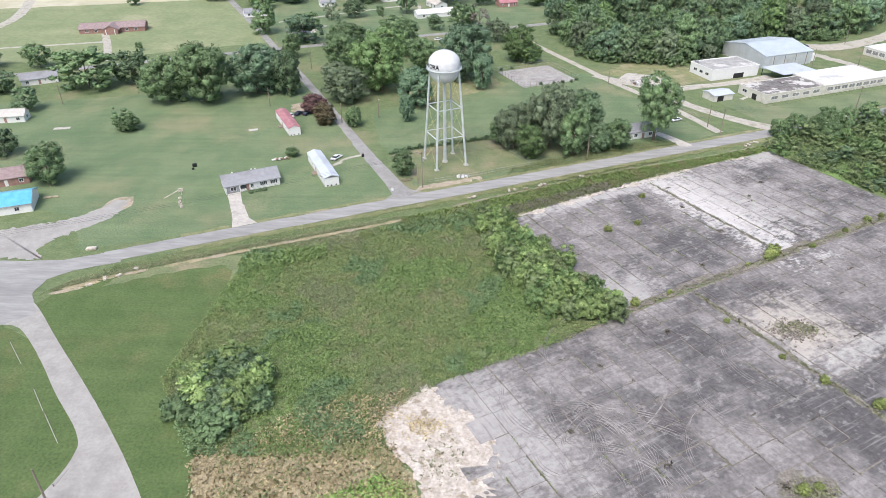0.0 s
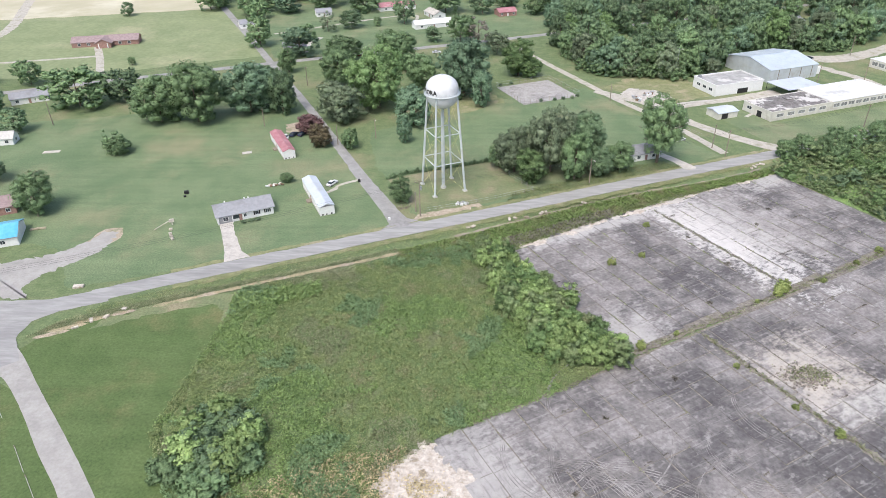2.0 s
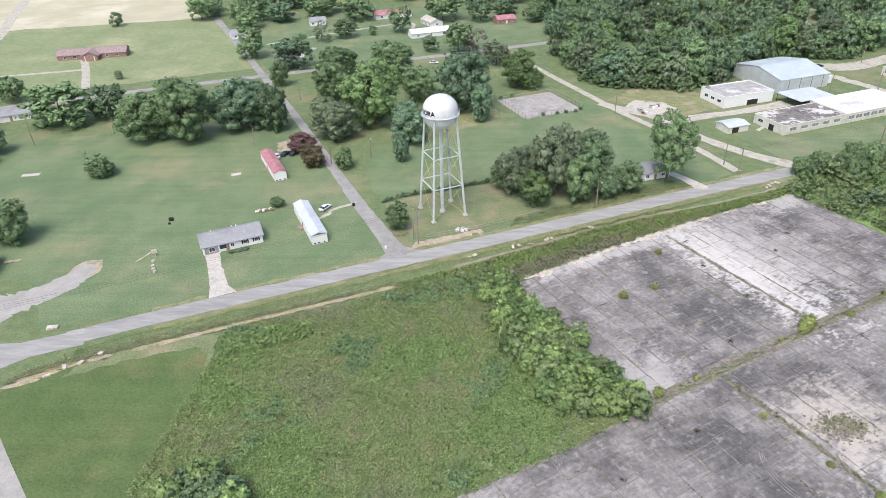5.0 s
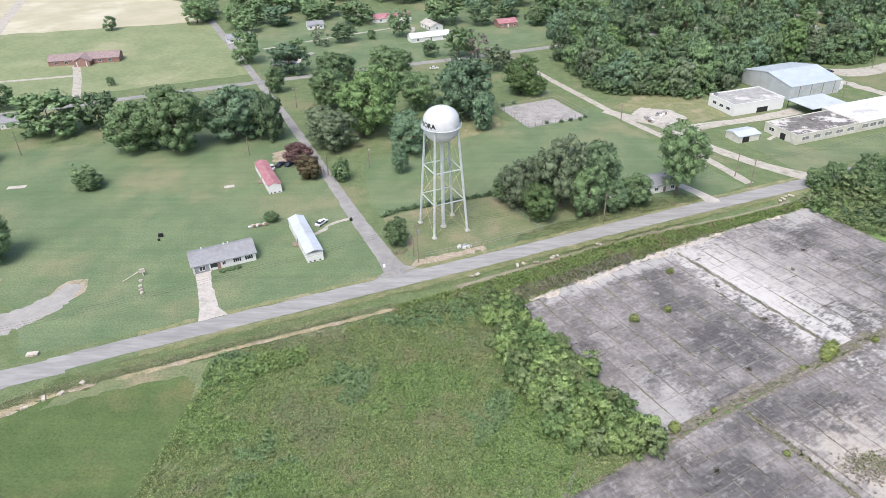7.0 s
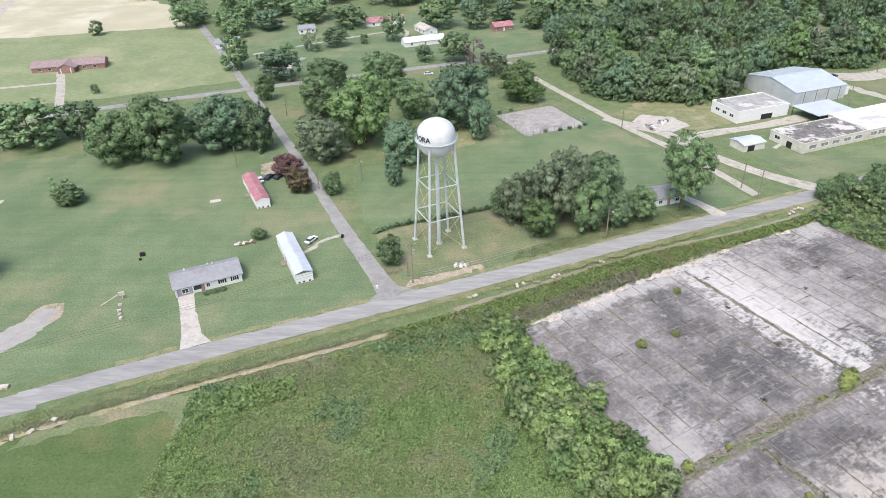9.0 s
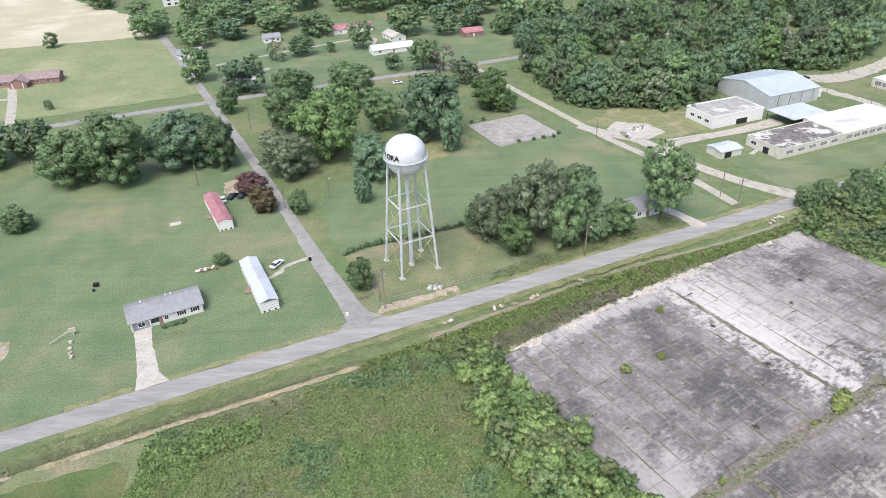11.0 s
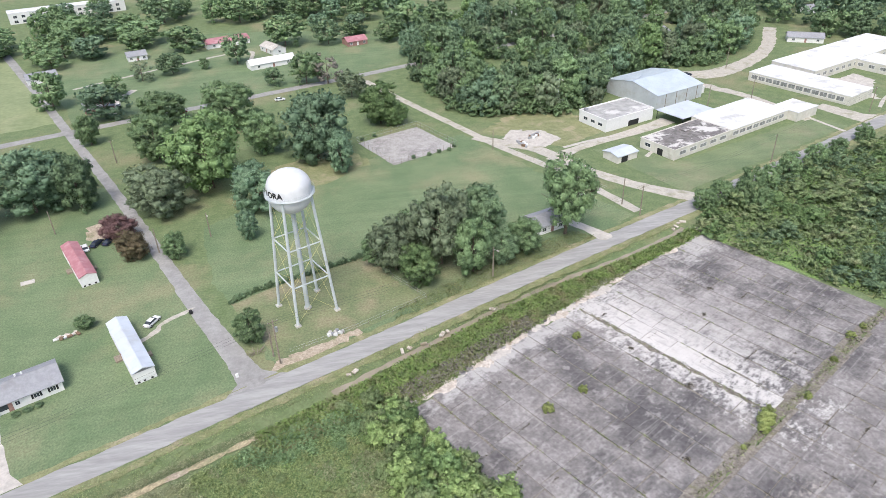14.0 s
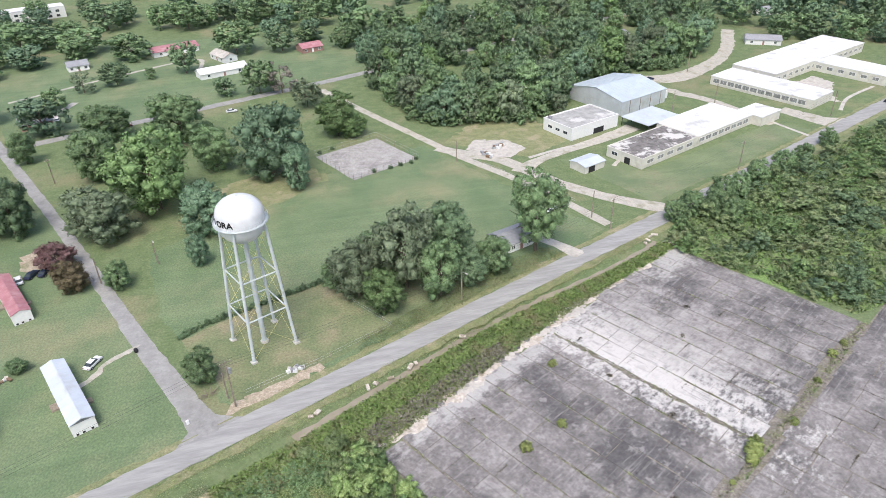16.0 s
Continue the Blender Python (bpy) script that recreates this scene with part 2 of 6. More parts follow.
def box(bm, cx, cy, cz, sx, sy, sz, rz=0.0, bevel=0.0):
    r = bmesh.ops.create_cube(bm, size=1.0, matrix=pose(cx, cy, cz, 0, 0, rz) @ Matrix.Diagonal((sx, sy, sz, 1)))
    if bevel:
        edges = list({e for v in r["verts"] for e in v.link_edges})
        bmesh.ops.bevel(bm, geom=edges, offset=bevel, segments=1, affect="EDGES")
    return bm


def boxes(*rows):
    bm = bmesh.new()
    for r in rows:
        box(bm, *r)
    return bm


def rod(bm, a, b, r1, r2=None, seg=8):
    a, b = Vector(a), Vector(b)
    d = b - a
    m = Matrix.Translation((a + b) / 2) @ d.to_track_quat("Z", "Y").to_matrix().to_4x4()
    bmesh.ops.create_cone(bm, cap_ends=True, segments=seg, radius1=r1, radius2=r1 if r2 is None else r2, depth=d.length, matrix=m)
    return bm


def rods(*rows):
    bm = bmesh.new()
    for r in rows:
        rod(bm, *r)
    return bm


def fast_mesh(name, verts, faces, normals=None):
    """A mesh from arrays: verts (n, 3), faces (m, 4), and normals (n, 3) for soft leaf masses."""
    me = bpy.data.meshes.new(name)
    k = faces.shape[1]
    me.vertices.add(len(verts))
    me.vertices.foreach_set("co", np.ascontiguousarray(verts, np.float32).ravel())
    me.loops.add(faces.size)
    me.loops.foreach_set("vertex_index", np.ascontiguousarray(faces, np.int32).ravel())
    me.polygons.add(len(faces))
    me.polygons.foreach_set("loop_start", np.arange(0, faces.size, k, dtype=np.int32))
    me.update(calc_edges=True)
    if normals is not None:
        me.polygons.foreach_set("use_smooth", np.ones(len(faces), bool))
        me.normals_split_custom_set_from_vertices(np.ascontiguousarray(normals, np.float32))
    return me


def facing(quads, toward):
    """Quads (n, 4, 3) turned so that each faces its outward direction (n, 3)."""
    g = np.cross(quads[:, 1] - quads[:, 0], quads[:, 3] - quads[:, 0])
    back = np.sum(g * toward, axis=1) < 0
    quads[back] = quads[back][:, ::-1]
    return quads


def smooth_line(pts, step):
    """Points every step metres along a rounded line through pts."""
    p = np.array([pts[0], *pts, pts[-1]], float)
    out = []
    for i in range(1, len(p) - 2):
        n = max(2, int(np.linalg.norm(p[i + 1] - p[i]) / step))
        for t in np.arange(n) / n:
            a, b, c, d = p[i - 1:i + 3]
            out.append(0.5 * (2 * b + (c - a) * t + (2 * a - 5 * b + 4 * c - d) * t * t + (3 * b - a - 3 * c + d) * t ** 3))
    out.append(p[-1])
    return np.array(out)


def ribbon(name, pts, width, z, mat, jag=0.15, step=2.0, thick=0.12, seed=1):
    """A road or strip of the given width with slightly ragged edges and a real thickness."""
    rng = np.random.default_rng(seed)
    c = smooth_line(pts, step)
    d = np.gradient(c, axis=0)
    d /= np.linalg.norm(d, axis=1)[:, None]
    nrm = np.c_[-d[:, 1], d[:, 0]]
    w = np.interp(np.linspace(0, 1, len(c)), np.linspace(0, 1, len(np.atleast_1d(width))), np.atleast_1d(width))[:, None] / 2
    left, right = c + nrm * (w + rng.normal(0, jag, w.shape)), c - nrm * (w + rng.normal(0, jag, w.shape))
    bm = bmesh.new()
    rows = []
    for a, m_, b in zip(left, c, right):
        rows.append([bm.verts.new((*a, z - thick)), bm.verts.new((*a, z)), bm.verts.new((*m_, z + 0.03)), bm.verts.new((*b, z)), bm.verts.new((*b, z - thick))])
    for r0, r1 in zip(rows, rows[1:]):
        for k in range(4):
            bm.faces.new((r0[k + 1], r0[k], r1[k], r1[k + 1]))
    bmesh.ops.recalc_face_normals(bm, faces=bm.faces)
    return part(name, bm, mat)


def patch(name, pts, z, mat, jag=0.5, step=2.0, seed=1):
    """A flat area with an uneven outline."""
    rng = np.random.default_rng(seed)
    p = np.array(pts, float)
    ring = []
    for a, b in zip(p, np.roll(p, -1, axis=0)):
        n = max(1, int(np.linalg.norm(b - a) / step))
        for k in range(n):
            ring.append(a + (b - a) * k / n + rng.normal(0, jag, 2) * (1 if k else 0.3))
    bm = bmesh.new()
    f = bm.faces.new([bm.verts.new((*q, z)) for q in ring])
    f.normal_update()
    if f.normal.z < 0:
        f.normal_flip()
    bmesh.ops.triangulate(bm, faces=bm.faces[:])
    return part(name, bm, mat)


def inside(poly, pts):
    """Which of pts (n, 2) lie inside the polygon."""
    poly = np.array(poly, float)
    x, y = pts[:, 0], pts[:, 1]
    res = np.zeros(len(pts), bool)
    for (x0, y0), (x1, y1) in zip(poly, np.roll(poly, -1, axis=0)):
        cross = ((y0 > y) != (y1 > y)) & (x < (x1 - x0) * (y - y0) / (y1 - y0 + 1e-12) + x0)
        res ^= cross
    return res


def scatter(poly, n, seed, gap=0.0):
    rng = np.random.default_rng(seed)
    poly = np.array(poly, float)
    lo, hi = poly.min(0), poly.max(0)
    out = np.zeros((0, 2))
    for _ in range(200):
        q = rng.uniform(lo, hi, (max(n, 50), 2))
        q = q[inside(poly, q)]
        if not gap:
            out = np.r_[out, q]
        else:
            for v in q:
                if len(out) == 0 or np.min(np.sum((out - v) ** 2, 1)) > gap * gap:
                    out = np.r_[out, v[None]]
                if len(out) >= n:
                    break
        if len(out) >= n:
            break
    return out[:n]


# ---- foliage ----
def sprays(rng, centres, radii, count, size, squash=0.85):
    """Leaf sprays laid over round clumps, with a dense core in each clump. Returns verts, quads and normals."""
    k = len(centres)
    d = rng.normal(0, 1, (k, count, 3))
    d /= np.linalg.norm(d, axis=2)[..., None]
    d[..., 2] = np.where(d[..., 2] < -0.35, -d[..., 2], d[..., 2])
    rr = radii[:, None] * rng.uniform(0.55, 1.25, (k, count))
    pos = centres[:, None, :] + d * rr[..., None] * np.array([1, 1, squash])
    nrm = d + rng.normal(0, 0.75, d.shape)
    nrm /= np.linalg.norm(nrm, axis=2)[..., None]
    a = np.cross(nrm, rng.normal(0, 1, d.shape))
    a /= np.linalg.norm(a, axis=2)[..., None] + 1e-9
    b = np.cross(nrm, a)
    s = size * rng.uniform(0.55, 1.35, (k, count, 1))
    quad = np.stack([pos - a * s * 0.5, pos + b * s * rng.uniform(0.25, 0.6, s.shape), pos + a * s * 0.6 + nrm * s * 0.2, pos - b * s * rng.uniform(0.25, 0.6, s.shape)], axis=2)
    mid = np.average(centres, axis=0)
    whole = pos - mid
    whole /= np.linalg.norm(whole, axis=2)[..., None] + 1e-9
    soft = d * 0.60 + whole * 0.65 + rng.normal(0, 0.24, d.shape) + np.array([0, 0, 0.12])
    soft /= np.linalg.norm(soft, axis=2)[..., None]
    v1 = facing(quad.reshape(-1, 4, 3), soft.reshape(-1, 3)).reshape(-1, 3)
    n1 = np.repeat(soft.reshape(-1, 3), 4, axis=0)
    corner = np.array([(x, y, z) for x in (-1, 1) for y in (-1, 1) for z in (-1, 1)], float) * 0.5
    core = centres[:, None, :] + corner[None] * radii[:, None, None] * rng.uniform(0.65, 0.95, (k, 8, 1)) * np.array([1, 1, squash])
    v2 = core.reshape(-1, 3)
    n2 = np.tile(corner / np.linalg.norm(corner[0]), (k, 1))
    f1 = np.arange(len(v1)).reshape(-1, 4)
    cf = np.array([(0, 1, 3, 2), (4, 6, 7, 5), (0, 4, 5, 1), (2, 3, 7, 6), (0, 2, 6, 4), (1, 5, 7, 3)])
    f2 = (cf[None] + 8 * np.arange(k)[:, None, None]).reshape(-1, 4) + len(v1)
    return np.r_[v1, v2], np.r_[f1, f2], np.r_[n1, n2]


def crown_arrays(seed, clumps=70, count=75, leaf=0.042, form="broad"):
    """A crown one unit wide and one unit high."""
    rng = np.random.default_rng(seed)
    d = rng.normal(0, 1, (clumps, 3))
    d /= np.linalg.norm(d, axis=1)[:, None]
    lobes = rng.normal(0, 1, (7, 3))
    lobes /= np.linalg.norm(lobes, axis=1)[:, None]
    lump = 0.76 + 0.32 * np.max(np.clip(d @ lobes.T, 0, 1) ** 3, axis=1)
    r = (rng.uniform(0.25, 1, clumps) ** 0.45) * lump
    rad = rng.uniform(0.06, 0.125, clumps)
    if form == "bush":
        c = d * r[:, None] * np.array([0.40, 0.40, 0.42])
        c[:, 2] = np.abs(c[:, 2]) * 1.75 + 0.10
        rad *= 1.15
    else:
        full = d / (np.sum(np.abs(d) ** 2.9, axis=1)[:, None] ** (1 / 2.9))
        c = full * r[:, None] * np.array([0.40, 0.40, 0.45])
        c[:, 2] += 0.48
    return sprays(rng, c, rad, count, leaf)


crown_cache = {}
trunk_cache = {}
SHAPES = {"broad": [(11, 130, 78), (12, 140, 72), (13, 126, 80), (14, 145, 70)], "far": [(11, 75, 22), (12, 80, 21), (13, 74, 22), (14, 82, 20)], "bush": [(31, 56, 44), (32, 62, 42), (33, 50, 46)],
          "thin": [(41, 34, 26)], "wood": [(15, 92, 36), (16, 98, 34), (17, 88, 38), (18, 95, 35)]}


def crown_mesh(form, i, leaf):
    key = (form, i, leaf)
    if key not in crown_cache:
        seed, k, c = SHAPES[form][i]
        size = {"bush": 0.055, "thin": 0.036, "far": 0.05, "wood": 0.039}.get(form, 0.026)
        me = fast_mesh("crown", *crown_arrays(seed, k, c, size, "broad" if form in ("thin", "far", "wood") else form))
        me.materials.append(LEAF[leaf])
        crown_cache[key] = me
    return crown_cache[key]


def trunk_mesh(i):
    if i not in trunk_cache:
        rng = random.Random(100 + i)
        bm = bmesh.new()
        rod(bm, (0, 0, -0.02), (0.01, 0, 0.30), 0.022, 0.016)
        rod(bm, (0.01, 0, 0.28), (0.0, 0.01, 0.75), 0.016, 0.004)
        for k in range(6):
            a, z = k * 1.05 + rng.uniform(-0.3, 0.3), rng.uniform(0.22, 0.5)
            rod(bm, (0.005, 0, z), (0.3 * math.cos(a), 0.3 * math.sin(a), z + rng.uniform(0.12, 0.28)), 0.009, 0.003, 6)
        me = bpy.data.meshes.new("trunk")
        bm.to_mesh(me)
        bm.free()
        me.materials.append(M_BARK)
        trunk_cache[i] = me
    return trunk_cache[i]


tree_rng = random.Random(5)


def tree(x, y, h, w, leaf="mid", form="broad", label="", group="", name="tree", lift=0.0):
    """A tree of height h and crown width w, rooted at x, y."""
    base = new(name)
    base.empty_display_size = 0.5
    base.matrix_basis = pose(x, y, 0, 0, 0, tree_rng.uniform(0, 360))
    kind = form if form in ("thin", "wood") else "far" if y > 365 or x < -150 else "broad"
    i = tree_rng.randrange(len(SHAPES[kind]))
    t = new("trunk", trunk_mesh(i % 3))
    t.parent, t.scale = base, (h, h, h)
    c = new("crown", crown_mesh(kind, i, leaf))
    w = w * (1.05 if kind in ("broad", "far") else 1.0)
    c.parent, c.scale, c.location = base, (w, w, h * (1 - lift)), (0, 0, h * lift)
    tagged(base, label or {"dark": "tall dark green leafy tree on the grass", "bright": "tall bright green leafy tree with a full crown",
                           "pale": "broad pale olive green leafy tree", "blue": "bluish green leafy tree on the grass"}.get(leaf, "large green leafy tree with a rounded crown"), "tree", group)
    return base


def shrub(x, y, h, w, leaf="shrub", label="", group="", name="shrub"):
    i = tree_rng.randrange(3)
    c = new(name, crown_mesh("bush", i, leaf))
    c.matrix_basis = pose(x, y, 0, 0, 0, tree_rng.uniform(0, 360)) @ Matrix.Diagonal((w, w, h, 1))
    return tagged(c, label or "dense green leafy shrub", "shrub", group)


def grove(name, pts, hs, ws, form, leaf, label, category, seeds=(51, 52, 53), clumps=30, count=44, size=0.055):
    """Many plants past counting, in one mesh."""
    base = [crown_arrays(s, clumps, count, size, form) for s in seeds]
    rng = np.random.default_rng(len(pts))
    vs, fs, ns, n = [], [], [], 0
    for (x, y), h, w in zip(pts, hs, ws):
        v, f, nrm = base[rng.integers(len(base))]
        a = rng.uniform(0, 6.283)
        ca, sa = math.cos(a), math.sin(a)
        q = np.c_[(v[:, 0] * ca - v[:, 1] * sa) * w + x, (v[:, 0] * sa + v[:, 1] * ca) * w + y, v[:, 2] * h]
        vs.append(q)
        ns.append(np.c_[nrm[:, 0] * ca - nrm[:, 1] * sa, nrm[:, 0] * sa + nrm[:, 1] * ca, nrm[:, 2]])
        fs.append(f + n)
        n += len(v)
    me = fast_mesh(name, np.concatenate(vs), np.concatenate(fs), np.concatenate(ns))
    me.materials.append(LEAF[leaf])
    return tagged(new(name, me), label, category, kind="stuff")


def tufts(name, pts, leaf, label, seed, height=0.8, spread=0.45, count=5, size=0.5):
    """Weeds: a few upright blades and leaves at each of the points."""
    rng = np.random.default_rng(seed)
    k = len(pts)
    hs = height * rng.uniform(0.4, 1.3, (k, 1, 1))
    off = rng.normal(0, spread, (k, count, 2))
    p = np.concatenate([pts[:, None, :] + off, rng.uniform(0.1, 0.9, (k, count, 1)) * hs], axis=2)
    a = rng.normal(0, 1, p.shape)
    a[..., 2] *= 0.5
    a /= np.linalg.norm(a, axis=2)[..., None]
    b = np.cross(a, rng.normal(0, 1, p.shape))
    b /= np.linalg.norm(b, axis=2)[..., None] + 1e-9
    s = size * rng.uniform(0.5, 1.4, (k, count, 1))
    quad = np.stack([p - a * s * 0.6, p + b * s * 0.35, p + a * s * 0.6 + [0, 0, 0.1], p - b * s * 0.35], axis=2)
    soft = rng.normal(0, 0.45, (k * count, 3)) + np.array([0, 0, 1.0])
    soft /= np.linalg.norm(soft, axis=1)[:, None]
    v = facing(quad.reshape(-1, 4, 3), soft).reshape(-1, 3)
    v[:, 2] = np.maximum(v[:, 2], 0.0)
    me = fast_mesh(name, v, np.arange(len(v)).reshape(-1, 4), np.repeat(soft, 4, axis=0))
    me.materials.append(LEAF[leaf])
    return tagged(new(name, me), label, "weeds", kind="stuff")


# ---- ground ----
ROAD = [(-96, 148.5), (-78.5, 157), (-47.7, 171.2), (1, 193.3), (40, 211.5), (68.6, 224.6), (111, 243.5), (155, 264), (246, 306), (420, 386)]
DITCH = [(-101, 130), (-95, 139), (-77, 147.5), (-50, 160), (-20, 173.4), (-3.8, 181.3), (5.8, 186.3), (19.3, 193.2), (34, 201.2), (46, 207.0), (62, 213.4), (80.5, 220.4), (94, 226.4), (101, 230.5)]


def axis(lo, hi, step, far):
    mid = np.arange(lo, hi + step / 2, step)
    out = step * np.cumsum(1.22 ** np.arange(1, 36))
    out = out[out < far]
    return np.r_[(lo - out)[::-1], mid, hi + out]


def build_ground():
    xs, ys = axis(-110, 112, 1.1, 4000), axis(66, 242, 1.1, 4000)
    gx, gy = np.meshgrid(xs, ys)
    p = np.c_[gx.ravel(), gy.ravel()]
    line = np.array(DITCH, float)
    dist = np.full(len(p), 1e9)
    for a, b in zip(line, line[1:]):
        d = b - a
        t = np.clip(((p - a) @ d) / (d @ d), 0, 1)
        dist = np.minimum(dist, np.linalg.norm(p - a - t[:, None] * d, axis=1))
    z = -0.85 * np.clip(1 - (dist / 2.9), 0, 1) ** 0.7
    z += 0.03 * np.sin(p[:, 0] * 0.37) * np.sin(p[:, 1] * 0.29 + 1.0) - 0.03
    nx, ny = len(xs), len(ys)
    i = np.arange(nx * ny).reshape(ny, nx)
    f = np.stack([i[:-1, :-1], i[:-1, 1:], i[1:, 1:], i[1:, :-1]], axis=-1).reshape(-1, 4)
    me = fast_mesh("ground", np.c_[p, z], f)
    me.materials.append(M_GROUND)
    return tagged(new("ground", me), "wide flat grassy ground with a roadside ditch", "ground", kind="structure")


def setting(ob, label, category):
    return tagged(ob, label, category, kind="structure")


build_ground()
setting(ribbon("water", DITCH[5:], 2.3, -0.42, M_WATER, 0.25, 2.0, 0.05), "muddy brown water standing in the ditch", "water")

bank_rng = random.Random(12)
for k, (x, y) in enumerate(smooth_line([(-98, 133), (-91, 139), (-76, 145.6), (-50, 157.8), (-28, 167.5), (-8, 177)], 5.5)):
    r = bank_rng.uniform(1.6, 3.6)
    a = 0.42
    ring = [(x + r * 1.6 * math.cos(q) * math.cos(a) - 0.85 * math.sin(q) * math.sin(a), y + r * 1.6 * math.cos(q) * math.sin(a) + 0.85 * math.sin(q) * math.cos(a)) for q in (0, 0.8, 1.6, 2.4, 3.14, 3.9, 4.7, 5.5)]
    tagged(patch("bare_bank", ring, 0.056 + 0.006 * (k % 3), M_DRY if k % 3 else M_DIRT, 0.12, 1.0, k), "bare tan bank above the ditch", "ground", kind="structure")
# lawns and open areas
setting(patch("lawn_west", [(-104, 152), (-92, 156), (-22, 187), (-56, 262), (-75, 300), (-150, 280), (-230, 260), (-190, 180), (-140, 176), (-118, 172)], 0.02, M_LAWN), "mown green lawn round the houses", "lawn")
setting(patch("lawn_tower", [(-16, 192), (62, 225), (90, 241), (78, 262), (52, 318), (8, 300), (-40, 262), (-34, 232)], 0.02, M_LAWN), "mown green lawn round the water tower", "lawn")
setting(patch("lawn_school", [(112, 252), (200, 291), (192, 302), (120, 274), (112, 290), (96, 292)], 0.02, M_LAWN_PALE, 0.3), "mown green lawn before the school", "lawn")
setting(patch("lawn_corner", [(-103, 127), (-99, 134), (-92, 138), (-76, 145), (-60, 151), (-52, 141), (-54, 125), (-56, 103), (-45, 84), (-30, 50), (-40, 50), (-56, 73), (-66.5, 87), (-79, 100), (-92.5, 114)], 0.02, M_LAWN_DEEP, 0.4), "deep green mown grass beside the bend", "lawn")
setting(patch("worn_rim", [(-76, 146.2), (-66, 150.3), (-59.6, 150.6), (-57.2, 144), (-58, 137), (-60, 143.5), (-64, 146.2), (-72, 143.4), (-82, 139), (-90, 135.2), (-88, 139.6)], 0.034, M_PLOT, 0.5, 1.6), "worn tan rim of the mown grass", "lawn")
setting(patch("lawn_south_west", [(-106, 119.5), (-91, 111), (-79, 98), (-70, 88), (-67.5, 72), (-72, 40), (-200, 40), (-200, 110)], 0.02, M_LAWN_DEEP, 0.3), "mown grass beyond the bend", "lawn")
setting(patch("meadow", [(-56, 152), (-40, 160), (-8, 174), (6, 176), (14, 164), (28, 138), (36, 126), (20, 117), (-6, 103), (-17, 92), (-13, 85), (-49, 85), (-59, 103), (-57, 128)], 0.03, M_FIELD, 0.8), "weedy overgrown meadow", "meadow")
setting(patch("dry_grass", [(-47.6, 82.8), (-40, 85.6), (-32, 85), (-22, 87.5), (-13, 86), (-8, 81), (-6.5, 74), (-6, 50), (-34, 50), (-46, 78)], 0.045, M_DRY, 0.6, 1.8), "tan dried grass at the meadow's edge", "dry grass")
setting(patch("tower_plot", [(-28, 219), (-15, 225.5), (-4, 231), (10, 236), (13, 222), (21, 211), (2, 200.5), (-15, 193.5)], 0.04, M_PLOT, 0.4), "worn grass plot under the water tower", "ground")
setting(patch("dirt_strip", [(-17, 191), (-9, 193.6), (4, 200.5), (3, 202.5), (-7, 198), (-16, 194)], 0.06, M_DIRT, 0.4, 1.2), "bare reddish dirt beside the road", "ground")
setting(patch("dirt_west", [(-106, 172), (-102, 178), (-104, 184), (-109, 183), (-112, 174)], 0.05, M_DIRT, 0.6), "bare dirt at the end of the gravel", "ground")
setting(patch("dirt_woods", [(-20, 275), (0, 286), (14, 300), (6, 318), (-14, 306), (-34, 292)], 0.045, M_VERGE, 0.9, 2.5), "bare shaded earth under the trees", "ground")
setting(patch("dirt_car_park", [(-74, 262), (-66, 261), (-64, 268), (-70, 274), (-76, 270)], 0.05, M_DIRT, 0.6), "bare pale earth by the red roof", "ground")
setting(patch("pasture", [(-330, 300), (-176, 346), (-112, 372), (-160, 462), (-185, 510), (-420, 470), (-420, 330)], 0.02, M_FAR, 1.0, 6), "pale green open pasture", "pasture")
# The distant sunshine is in this field's pale colour.
setting(patch("hay_field", [(-420, 446), (-298, 462), (-180, 492), (-200, 540), (-330, 660), (-520, 640)], 0.05, M_SUNLIT_HAY, 1.0, 8), "hay field with distant sunshine put into its pale straw colour", "hay field")
setting(patch("common", [(-104, 366), (-58, 378), (0, 406), (60, 432), (40, 500), (-60, 520), (-160, 490)], 0.02, M_LAWN, 1.0, 5), "mown grass among the far houses", "lawn")
setting(patch("school_verge", [(60, 318), (86, 296), (112, 312), (100, 332), (76, 336)], 0.03, M_VERGE, 0.6), "rough grass beside the lane", "ground")


# ---- roads ----
setting(ribbon("road", ROAD, 5.8, 0.06, M_ROAD, 0.12, 2.0), "worn pale grey two-lane asphalt road", "road")
setting(patch("road_junction", [(-117, 146), (-106.4, 146.8), (-93.7, 152.2), (-90.6, 146.6), (-101, 142), (-105.5, 137.7), (-105.7, 131.5), (-100, 123.5), (-106, 118.6), (-135, 122), (-160, 115), (-165, 130), (-140, 146)], 0.07, M_ROAD, 0.12, 1.5), "worn pale grey asphalt junction", "road")
bend_west = smooth_line([(-106, 119.1), (-100.8, 118.0), (-91.9, 109.7), (-80.6, 97.2), (-71.8, 88.0), (-69.2, 82.5), (-70.5, 73.1), (-77, 58)], 1.5)
bend_east = smooth_line([(-108, 131.5), (-101, 126.0), (-90.2, 114.6), (-76.6, 100.6), (-64.4, 87.4), (-53.1, 73.8), (-36, 50)], 1.5)
setting(patch("road_bend", [*bend_west, *bend_east[::-1]], 0.068, M_BEND, 0.06, 3.0), "pale worn road round the bend", "road")
